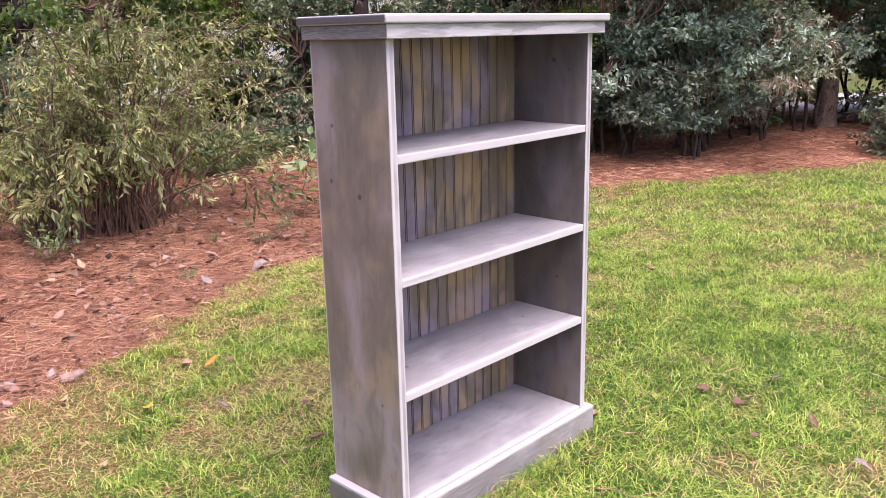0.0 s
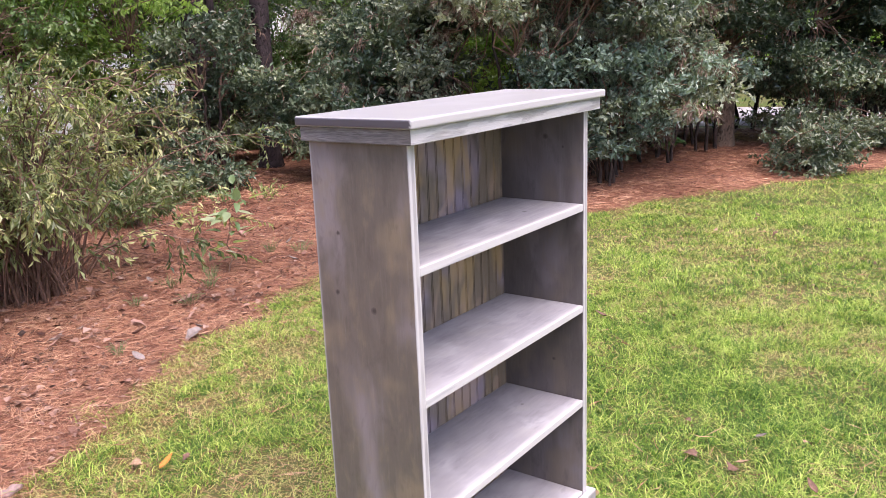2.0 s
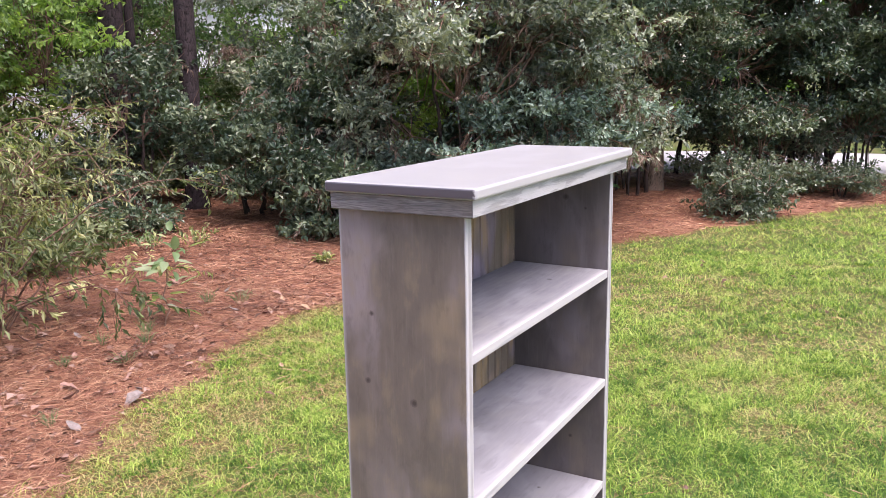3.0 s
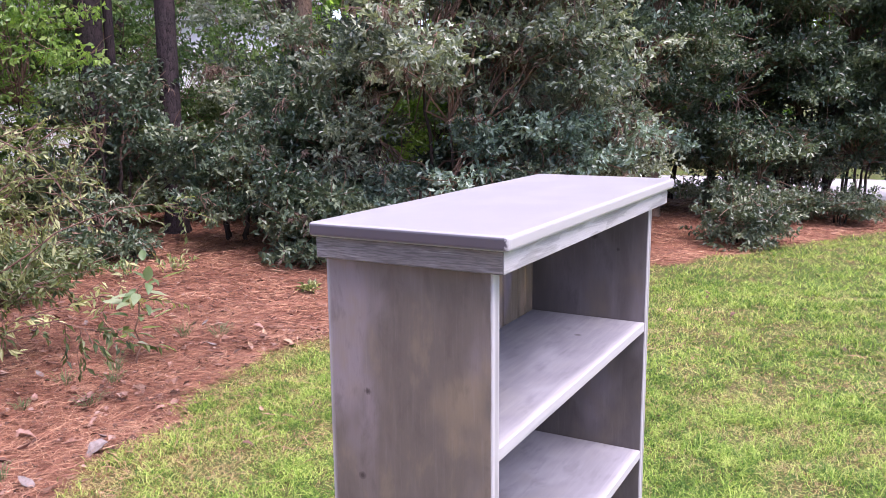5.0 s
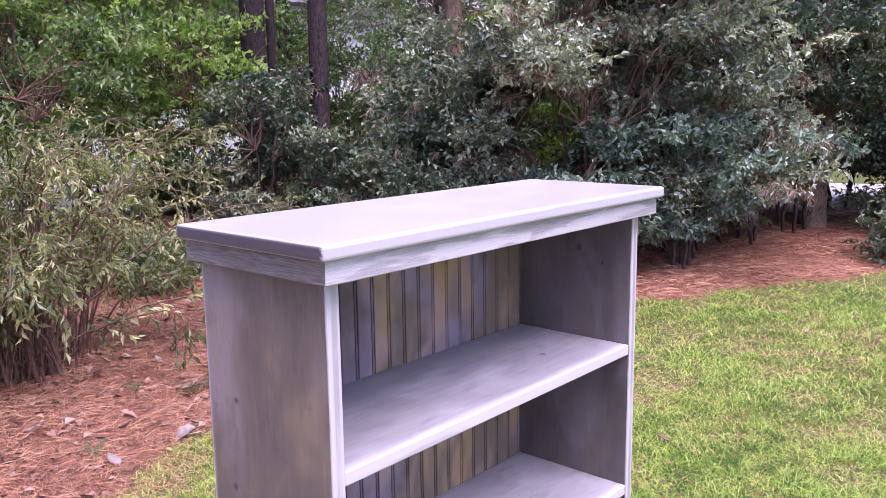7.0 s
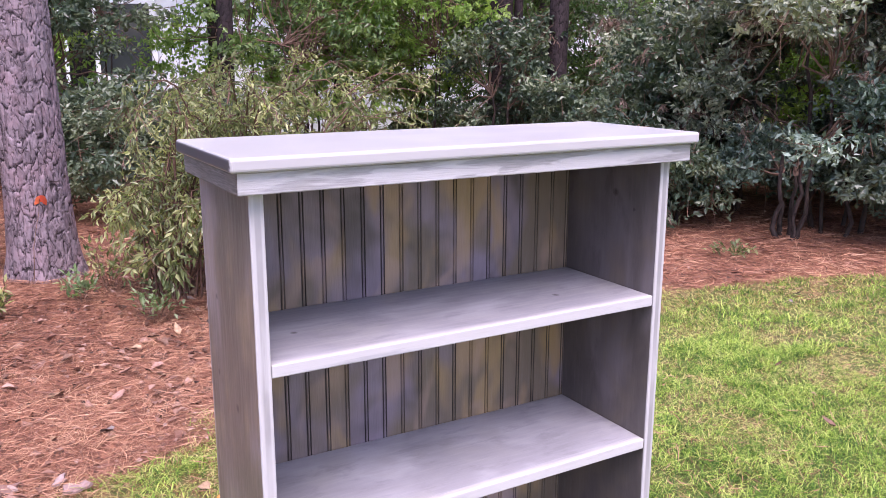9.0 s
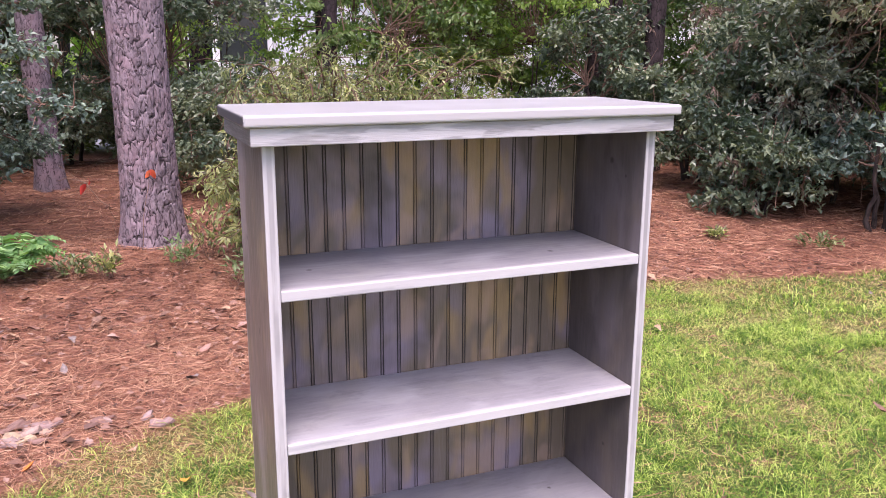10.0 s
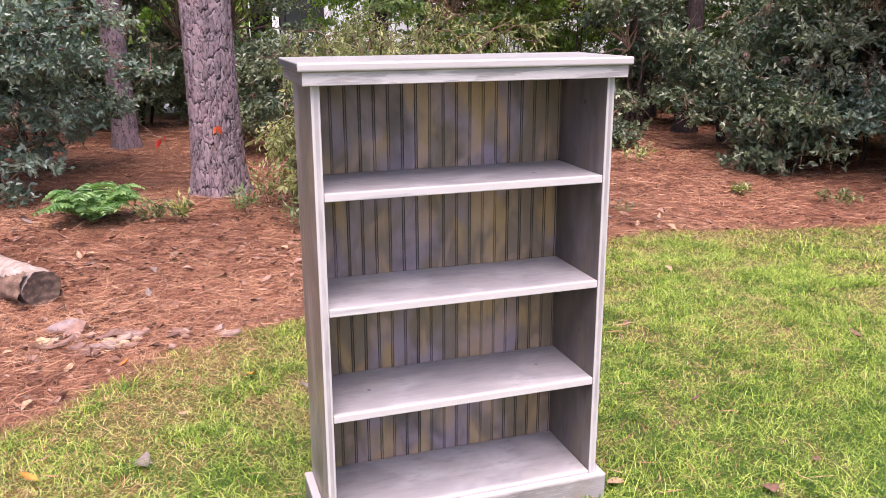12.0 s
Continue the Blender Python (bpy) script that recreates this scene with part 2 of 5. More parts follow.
def ground_material():
    n = Nodes("ground_soil_and_straw")
    pos = n.position()
    bed = n.attribute("bed")
    big, mid, fine = n.noise(pos, 1.1, 4.0), n.noise(pos, 9.0, 4.0), n.noise(n.scaled(pos, (1.0, 0.25, 1.0)), 90.0, 4.0)
    fine2 = n.noise(n.scaled(pos, (0.25, 1.0, 1.0)), 90.0, 4.0)
    lawn = n.mix(n.ranged(mid, 0.35, 0.65), (0.06, 0.095, 0.02), (0.125, 0.105, 0.045))
    lawn = n.mix(n.ranged(big, 0.45, 0.65), lawn, (0.07, 0.115, 0.022))
    lawn = n.mix(n.math("MULTIPLY", n.ranged(n.noise(pos, 5.0, 4.0, 0.7), 0.52, 0.68), 0.7), lawn, (0.15, 0.088, 0.045))
    lawn = n.mix(n.math("MULTIPLY", n.ranged(fine, 0.35, 0.65), 0.5), lawn, (0.05, 0.06, 0.018))
    straw = n.mix(n.ranged(mid, 0.3, 0.7), (0.145, 0.062, 0.041), (0.24, 0.112, 0.074))
    straw = n.mix(n.ranged(n.math("MAXIMUM", fine, fine2), 0.5, 0.7), straw, (0.34, 0.16, 0.095))
    straw = n.mix(n.math("MULTIPLY", n.ranged(n.math("MINIMUM", fine, fine2), 0.3, 0.48, 1.0, 0.0), 0.8), straw, (0.06, 0.026, 0.018))
    n.bump(n.math("ADD", fine, fine2), 0.6, 0.01)
    return n.done(n.mix(bed, lawn, straw), 0.9, 0.2)


def bark_material(name, plate, plate2, crack):
    """Scaly bark: broad furrows by the mesh's tone, small upright scales with thin cracks between them."""
    n = Nodes(name)
    pos = n.position()
    tone = n.attribute("tone")
    warp = n.add("ShaderNodeVectorMath", Vector=pos)
    warp.operation = "ADD"
    push = n.add("ShaderNodeVectorMath", Vector=n.add("ShaderNodeTexNoise", Vector=pos, Scale=28.0, Detail=3.0).outputs[1])
    push.operation = "SCALE"
    push.inputs["Scale"].default_value = 0.030
    n.put(warp.inputs[1], push.outputs[0])
    cell = n.add("ShaderNodeTexVoronoi", Vector=n.scaled(warp.outputs[0], (1.0, 1.0, 0.33)), Scale=36.0)
    cell.feature = "DISTANCE_TO_EDGE"
    scale = n.add("ShaderNodeTexVoronoi", Vector=n.scaled(warp.outputs[0], (1.0, 1.0, 0.33)), Scale=36.0)
    own = n.axis(scale.outputs["Color"], 0)
    gap = n.math("MULTIPLY", n.ranged(cell.outputs["Distance"], 0.01, 0.10, 1.0, 0.0), n.ranged(n.noise(pos, 18.0, 3.0), 0.4, 0.6))
    flake = n.noise(n.scaled(pos, (1.0, 1.0, 0.4)), 60.0, 6.0, 0.8)
    wide = n.noise(pos, 6.0, 3.0)
    col = n.mix(n.ranged(n.math("ADD", n.math("MULTIPLY", flake, 0.75), n.math("MULTIPLY", own, 0.18)), 0.30, 0.62), plate, plate2)
    col = n.mix(n.math("MULTIPLY", n.ranged(wide, 0.4, 0.7), 0.5), col, tuple(c * f for c, f in zip(plate2, (1.25, 1.05, 1.05))))
    col = n.mix(n.math("MULTIPLY", gap, 0.65), col, crack)
    col = n.mix(n.ranged(tone, 0.02, 0.34, 0.9, 0.0), col, crack)
    n.bump(n.math("ADD", n.math("MULTIPLY", flake, 0.5), n.math("SUBTRACT", own, n.math("MULTIPLY", gap, 1.2))), 0.7, 0.006)
    return n.done(col, 0.9, 0.2)


def plain_material(name, a, b, scale, rough=0.8, bump=0.2, spec=0.3):
    n = Nodes(name)
    v = n.noise(n.coord(), scale, 5.0, 0.65)
    v2 = n.noise(n.coord(), scale * 7.3, 3.0, 0.6)
    n.bump(n.math("ADD", v, n.math("MULTIPLY", v2, 0.5)), bump, 0.003)
    return n.done(n.mix(n.ranged(n.math("ADD", n.math("MULTIPLY", v, 0.65), n.math("MULTIPLY", v2, 0.35)), 0.35, 0.65), a, b), rough, spec)


def litter_material():
    n = Nodes("leaf_litter")
    return n.done(n.ramp(n.attribute("tone"), [(0.0, (0.05, 0.028, 0.02)), (0.4, (0.17, 0.09, 0.065)), (0.75, (0.26, 0.155, 0.12)), (1.0, (0.36, 0.25, 0.205))]), 0.8, 0.25)


M_LITTER = litter_material()
M_GRASS, M_STRAW, M_GROUND = grass_material(), straw_material(), ground_material()
M_PINE_BARK = bark_material("pine_bark", (0.105, 0.082, 0.093), (0.245, 0.196, 0.218), (0.030, 0.023, 0.025))
M_DARK_BARK = bark_material("dark_bark", (0.024, 0.018, 0.020), (0.050, 0.038, 0.040), (0.009, 0.008, 0.008))
M_STEM_BARK = bark_material("stem_bark", (0.028, 0.021, 0.019), (0.058, 0.043, 0.038), (0.012, 0.010, 0.009))
M_BROWN_BARK = bark_material("brown_bark", (0.11, 0.08, 0.06), (0.20, 0.15, 0.11), (0.04, 0.028, 0.02))
M_CANE = plain_material("reddish_cane", (0.07, 0.038, 0.028), (0.16, 0.09, 0.065), 30.0)
M_TWIG = plain_material("brown_twig", (0.11, 0.062, 0.044), (0.22, 0.14, 0.10), 30.0)
M_EVERGREEN = leaf_material("evergreen_leaves", (0.022, 0.040, 0.024), (0.07, 0.108, 0.066), (0.22, 0.26, 0.165), 0.33, 0.2)
M_GREY_GREEN = leaf_material("grey_green_leaves", (0.03, 0.05, 0.034), (0.17, 0.205, 0.15), (0.46, 0.49, 0.37), 0.32, 0.22)
M_BLUE_GREEN = leaf_material("blue_green_leaves", (0.030, 0.055, 0.040), (0.125, 0.185, 0.145), (0.36, 0.45, 0.36), 0.30, 0.2)
M_LOW_SHRUB = leaf_material("low_shrub_leaves", (0.028, 0.045, 0.028), (0.10, 0.132, 0.085), (0.27, 0.30, 0.20), 0.36, 0.2)
M_DRY_LEAF = leaf_material("dry_brown_foliage", (0.07, 0.042, 0.032), (0.165, 0.108, 0.082), (0.29, 0.205, 0.165), 0.7, 0.15)
M_YELLOW_GREEN = leaf_material("yellow_green_leaves", (0.04, 0.06, 0.026), (0.17, 0.205, 0.085), (0.52, 0.52, 0.27), 0.38, 0.38)
M_BRIGHT_GREEN = leaf_material("bright_woodland_leaves", (0.075, 0.14, 0.04), (0.20, 0.32, 0.08), (0.44, 0.55, 0.19), 0.36, 0.55)
# darker copy of the bright woodland leaf, shade put into its colour
M_WOODLAND = leaf_material("shaded_woodland_leaves", (0.04, 0.075, 0.03), (0.12, 0.20, 0.07), (0.31, 0.42, 0.17), 0.34, 0.42)
M_OLIVE = leaf_material("olive_undergrowth_leaves", (0.05, 0.08, 0.032), (0.115, 0.155, 0.065), (0.27, 0.30, 0.16), 0.42, 0.3)
M_FRESH = leaf_material("fresh_green_fronds", (0.065, 0.16, 0.055), (0.13, 0.265, 0.095), (0.23, 0.38, 0.15), 0.5, 0.35)
M_SAPLING = leaf_material("pale_sapling_leaves", (0.075, 0.135, 0.055), (0.15, 0.225, 0.105), (0.33, 0.39, 0.25), 0.45, 0.35)
M_RED = leaf_material("red_leaves", (0.38, 0.03, 0.025), (0.52, 0.055, 0.045), (0.60, 0.14, 0.05), 0.5, 0.35)
M_CONCRETE = plain_material("pale_concrete", (0.34, 0.33, 0.335), (0.42, 0.41, 0.415), 3.0)


# ---- mesh helpers ----
def part(name, bm, material, parent=None, label=""):
    """Links a bmesh, or arrays from arrays(), as one mesh object under a thing or a part."""
    if isinstance(bm, bpy.types.Mesh):
        me = bm
    else:
        me = bpy.data.meshes.new(name)
        bm.to_mesh(me)
        bm.free()
    me.materials.clear()
    me.materials.append(material)
    ob = new(name, me)
    ob.parent = parent
    return tagged(ob, label)


def arrays(name, verts, faces, tone=None, smooth=False):
    """A mesh from arrays of points and of equal faces, with one tone for each point."""
    verts, faces = np.asarray(verts, np.float32), np.asarray(faces, np.int32)
    me = bpy.data.meshes.new(name)
    me.vertices.add(len(verts))
    me.vertices.foreach_set("co", verts.ravel())
    k = faces.shape[1]
    me.loops.add(faces.size)
    me.loops.foreach_set("vertex_index", faces.ravel())
    me.polygons.add(len(faces))
    me.polygons.foreach_set("loop_start", np.arange(0, faces.size, k, dtype=np.int32))
    me.polygons.foreach_set("use_smooth", np.full(len(faces), smooth, bool))
    me.update(calc_edges=True)
    if tone is not None:
        me.attributes.new("tone", "FLOAT", "POINT").data.foreach_set("value", np.asarray(tone, np.float32))
    return me


def empty(name, x=0.0, y=0.0, z=0.0):
    ob = new(name)
    ob.empty_display_size = 0.1
    ob.location = (x, y, z)
    return ob


def unit(v):
    return v / np.maximum(np.linalg.norm(v, axis=-1, keepdims=True), 1e-9)


def value_noise(x, y, seed=0):
    """Smooth noise from 0 to 1 on arrays."""
    x, y = np.asarray(x, float), np.asarray(y, float)
    xi, yi = np.floor(x).astype(np.int64), np.floor(y).astype(np.int64)
    fx, fy = x - xi, y - yi
    fx, fy = fx * fx * (3 - 2 * fx), fy * fy * (3 - 2 * fy)

    def hashed(a, b):
        h = (a * 374761393 + b * 668265263 + seed * 974634777) & 0xFFFFFFFF
        h = ((h ^ (h >> 13)) * 1274126177) & 0xFFFFFFFF
        return ((h ^ (h >> 16)) & 0xFFFF) / 65535.0
    low = hashed(xi, yi) * (1 - fx) + hashed(xi + 1, yi) * fx
    high = hashed(xi, yi + 1) * (1 - fx) + hashed(xi + 1, yi + 1) * fx
    return low * (1 - fy) + high * fy


def layered(x, y, scale, seed=0):
    return 0.6 * value_noise(x * scale, y * scale, seed) + 0.28 * value_noise(x * scale * 2.3, y * scale * 2.3, seed + 1) + 0.12 * value_noise(x * scale * 5.1, y * scale * 5.1, seed + 2)


def bevelled_box(x0, x1, y0, y1, z0, z1, bevel=0.002, segments=2):
    bm = bmesh.new()
    bmesh.ops.create_cube(bm, size=1)
    for v in bm.verts:
        v.co = Vector(((x0 + x1) / 2 + v.co.x * (x1 - x0), (y0 + y1) / 2 + v.co.y * (y1 - y0), (z0 + z1) / 2 + v.co.z * (z1 - z0)))
    if bevel:
        bmesh.ops.bevel(bm, geom=bm.edges[:], offset=bevel, segments=segments, affect="EDGES", profile=0.5)
    return bm


def tubes(paths, sides=5):
    """Tapered tubes along polylines: rows of (points, first radius, last radius). Returns points and quads."""
    V, F, base = [], [], 0
    for pts, r0, r1 in paths:
        pts = np.asarray(pts, float)
        k = len(pts)
        tang = unit(np.gradient(pts, axis=0))
        ref = np.where(np.abs(tang[:, 2:3]) > 0.9, np.array([[1.0, 0, 0]]), np.array([[0, 0, 1.0]]))
        a = unit(np.cross(tang, ref))
        b = np.cross(tang, a)
        rad = np.linspace(r0, r1, k)[:, None, None]
        ang = np.linspace(0, 2 * np.pi, sides, endpoint=False)
        ring = pts[:, None] + rad * (np.cos(ang)[None, :, None] * a[:, None] + np.sin(ang)[None, :, None] * b[:, None])
        V.append(ring.reshape(-1, 3))
        i, j = np.meshgrid(np.arange(k - 1), np.arange(sides), indexing="ij")
        j2 = (j + 1) % sides
        F.append(np.stack([base + i * sides + j, base + i * sides + j2, base + (i + 1) * sides + j2, base + (i + 1) * sides + j], -1).reshape(-1, 4))
        base += k * sides
    return np.concatenate(V), np.concatenate(F)


def bent(rng, a, b, sag=0.0, wobble=0.05, k=7):
    """A crooked line from a to b that bulges up by sag."""
    a, b = np.asarray(a, float), np.asarray(b, float)
    u = np.linspace(0, 1, k)[:, None]
    p = a + (b - a) * u
    p[:, 2] += sag * np.sin(np.pi * u[:, 0])
    p[1:-1] += rng.normal(0, wobble, (k - 2, 3)) * np.linalg.norm(b - a) * 0.5
    return p


def leaf_blades(P, D, N, length, width, tone, small=False):
    """Folded pointed leaves of two triangles each: foot, two shoulders and tip; small ones are one pointed triangle."""
    n = len(P)
    D = unit(D)
    S = unit(np.cross(D, N))
    N = np.cross(S, D)
    length, width = np.broadcast_to(length, n)[:, None], np.broadcast_to(width, n)[:, None]
    mid = P + D * length * 0.42
    if small:
        V = np.stack([P + D * length * 0.15 + S * width * 0.5, P + D * length - N * length * 0.15, P + D * length * 0.28 - S * width * 0.45 + N * width * 0.2], 1).reshape(-1, 3)
        return V, np.arange(n * 3).reshape(-1, 3), np.repeat(np.broadcast_to(tone, n), 3)
    V = np.stack([P, mid + S * width * 0.5 + N * width * 0.18, P + D * length - N * length * 0.12, mid - S * width * 0.5 + N * width * 0.18], 1).reshape(-1, 3)
    i = np.arange(n)[:, None] * 4
    F = np.concatenate([i + [[0, 1, 2]], i + [[0, 2, 3]]], 0)
    return V, F, np.repeat(np.broadcast_to(tone, n), 4)


def twig_leaves(rng, tips, ways, per, reach, length, width, droop=0.2, tone_twig=None, spread=0.9, small=False):
    """Leaves set along twigs that end at tips and point along ways."""
    K = len(tips)
    u = (np.arange(per) + rng.random((K, per)) * 0.8) / per
    P = tips[:, None] - ways[:, None] * (reach * (1 - u))[..., None]
    R = unit(rng.normal(0, 1, (K, per, 3)))
    D = unit(ways[:, None] * 0.75 + R * spread + np.array([0, 0, -droop]))
    N = unit(rng.normal(0, 0.85, (K, per, 3)) + np.array([0, 0, 1.0]))
    tone = np.clip((rng.random(K) if tone_twig is None else tone_twig)[:, None] * 0.65 + rng.random((K, per)) * 0.42, 0, 1)
    size = rng.uniform(0.65, 1.2, (K, per))
    return leaf_blades(P.reshape(-1, 3), D.reshape(-1, 3), N.reshape(-1, 3), (length * size).ravel(), (width * size).ravel(), tone.ravel(), small)


# ---- the ground: a lawn that ends at a bed of pine straw under the trees ----
EDGE = [(-9.0, -4.5), (-4.2, -0.9), (-2.5, 0.35), (-1.65, 0.82), (-1.22, 0.97), (-0.92, 1.2), (-0.66, 1.5), (-0.2, 1.68), (0.15, 1.92), (0.56, 2.16), (0.95, 2.25), (1.5, 2.45), (2.1, 2.56), (2.8, 2.36), (3.6, 2.12), (4.5, 1.68),
        (5.1, 1.44), (6.0, 0.92), (7.0, 0.37), (8.2, -0.4), (10.0, -1.7), (12.5, -4.0)]


def bed_distance(x, y):
    """Metres past the lawn's edge into the bed; negative on the lawn."""
    x, y = np.asarray(x, float), np.asarray(y, float)
    best, side = np.full(x.shape, 1e9), np.zeros(x.shape)
    for (ax, ay), (bx, by) in zip(EDGE, EDGE[1:]):
        dx, dy = bx - ax, by - ay
        u = np.clip(((x - ax) * dx + (y - ay) * dy) / (dx * dx + dy * dy), 0, 1)
        d = np.hypot(x - ax - u * dx, y - ay - u * dy)
        cross = dx * (y - ay) - dy * (x - ax)
        near = d < best
        best, side = np.where(near, d, best), np.where(near, np.sign(cross), side)
    return best * side


def bed_amount(x, y):
    d = bed_distance(x, y) + (layered(x, y, 3.5, 5) - 0.5) * 0.35
    away = np.hypot(x, y + 0.5)
    return np.clip(d / 0.12 + 0.5, 0, 1) * np.clip((10.9 - away) / 0.4, 0, 1)


def ground_height(x, y):
    d = bed_distance(x, y)
    rise = 0.11 * np.clip(d / 2.0, 0, 1) ** 1.3 * np.clip((10.5 - np.hypot(x, y)) / 2.0, 0, 1)
    bumps = (layered(x, y, 2.2, 11) - 0.5) * 0.035 * np.clip((9 - np.hypot(x, y)) / 4, 0, 1)
    flat = np.clip((np.maximum(np.abs(x) - 0.4, np.abs(y - 0.12) - 0.15)) / 0.4, 0, 1)
    return rise + bumps * flat


def height_at(x, y):
    return float(ground_height(np.array([x]), np.array([y]))[0])


def build_ground():
    far = [15, 22, 34, 55, 90, 160, 300, 600]
    xs = np.array([-v for v in far[::-1]] + [-10, -7.5, -5.5, -4.2] + list(np.arange(-3.2, 9.4, 0.07)) + [9.8, 10.4, 11.2, 12.4] + far)
    ys = np.array([-v for v in far[::-1]] + [-10, -7, -5, -3.4, -2.4] + list(np.arange(-1.8, 6.6, 0.07)) + [7, 7.6, 8.4, 9.4, 10.6, 12] + far)
    X, Y = np.meshgrid(xs, ys, indexing="ij")
    Z = ground_height(X, Y)
    nx, ny = X.shape
    i, j = np.meshgrid(np.arange(nx - 1), np.arange(ny - 1), indexing="ij")
    F = np.stack([i * ny + j, (i + 1) * ny + j, (i + 1) * ny + j + 1, i * ny + j + 1], -1).reshape(-1, 4)
    me = arrays("ground", np.stack([X, Y, Z], -1).reshape(-1, 3), F, None, True)
    me.attributes.new("bed", "FLOAT", "POINT").data.foreach_set("value", bed_amount(X, Y).ravel().astype(np.float32))
    return tagged(part("ground", me, M_GROUND), "lawn soil running into a red-brown pine straw bed", "ground", kind="structure")


build_ground()


def build_road():
    """A pale drive that bends round behind the trees."""
    ang = np.radians(np.linspace(-60, 128, 80))
    rows = []
    for r, z in ((11.0, -0.02), (11.02, 0.03), (12.4, 0.05), (13.8, 0.03), (13.82, -0.02)):
        rows.append(np.stack([r * np.cos(ang), r * np.sin(ang) - 0.5, np.full_like(ang, z)], -1))
    V = np.stack(rows, 1)
    n, k = V.shape[:2]
    i, j = np.meshgrid(np.arange(n - 1), np.arange(k - 1), indexing="ij")
    F = np.stack([i * k + j, i * k + j + 1, (i + 1) * k + j + 1, (i + 1) * k + j], -1).reshape(-1, 4)
    return tagged(part("road", arrays("road", V.reshape(-1, 3), F, None, True), M_CONCRETE), "pale concrete drive curving behind the trees", "drive", kind="structure")


build_road()


# ---- grass and pine straw ----
def scatter(rng, x0, x1, y0, y1, per_m2):
    n = int((x1 - x0) * (y1 - y0) * per_m2)
    return rng.uniform(x0, x1, n), rng.uniform(y0, y1, n)


def under_bookcase(x, y):
    return (np.abs(x) < 0.383) & (y > -0.014) & (y < 0.252)


def grass_patch(rng, x, y, tall, wide, bends):
    bed = bed_amount(x, y)
    worn = layered(x, y, 1.6, 31)
    fine = layered(x, y, 7.0, 37)
    keep = (rng.random(len(x)) > bed * 1.15) & ~under_bookcase(x, y) & (rng.random(len(x)) < 0.45 + 1.1 * fine)
    x, y, worn, fine = x[keep], y[keep], worn[keep], fine[keep]
    n = len(x)
    z = ground_height(x, y) - 0.004
    turn = rng.uniform(0, 2 * np.pi, n)
    out = np.stack([np.cos(turn), np.sin(turn), np.zeros(n)], -1)
    side = np.stack([-np.sin(turn), np.cos(turn), np.zeros(n)], -1)
    edge = np.clip((bed_distance(x, y) + 0.9) / 0.9, 0, 1)
    dry = np.clip((worn - 0.5) * 0.9 + (0.5 - fine) * 1.7 + 0.23 + 0.48 * edge + 0.36 * np.clip(0.2 - x, 0, 1), 0.08, 0.95)
    dead = rng.random(n) < dry
    h = tall * rng.uniform(0.4, 1.15, n) * (0.6 + 0.8 * fine) * np.where(dead, rng.uniform(0.2, 0.75, n), 1.0)
    lean = np.where(dead, rng.uniform(0.8, 2.0, n) * tall, rng.uniform(0.5, 2.6, n) * h)
    tone = np.where(dead, rng.uniform(0.66, 0.9, n), np.clip(rng.normal(0.28, 0.27, n) + (worn - 0.5) * 0.3 + (layered(x, y, 17.0, 53) - 0.5) * 0.7, 0, 0.66))
    tone = np.where(dead & (rng.random(n) < 0.14 + 0.3 * np.clip(edge + 0.5 * np.clip(-x, 0, 1), 0, 1)), 1.0, tone)
    base = np.stack([x, y, z], -1)
    up = np.array([0, 0, 1.0])
    w = (wide * rng.uniform(0.6, 1.3, n))[:, None]
    if bends:
        mid = base + out * (lean * 0.33)[:, None] + up * (h * 0.62)[:, None]
        tip = base + out * lean[:, None] + up * (h * np.where(dead, 0.9, 0.85))[:, None]
        V = np.stack([base - side * w / 2, base + side * w / 2, mid + side * w * 0.42, mid - side * w * 0.42, tip], 1).reshape(-1, 3)
        i = np.arange(n)[:, None] * 5
        F = np.concatenate([i + [[0, 1, 2]], i + [[0, 2, 3]], i + [[3, 2, 4]]], 0)
        return V, F, np.repeat(tone, 5)
    tip = base + out * lean[:, None] + up * (h * 0.9)[:, None]
    V = np.stack([base - side * w / 2, base + side * w / 2, tip], 1).reshape(-1, 3)
    return V, np.arange(n * 3).reshape(-1, 3), np.repeat(tone, 3)


def join(groups):
    V, F, T, base = [], [], [], 0
    for v, f, t in groups:
        V.append(v), F.append(f + base), T.append(t)
        base += len(v)
    return np.concatenate(V), np.concatenate(F), np.concatenate(T)


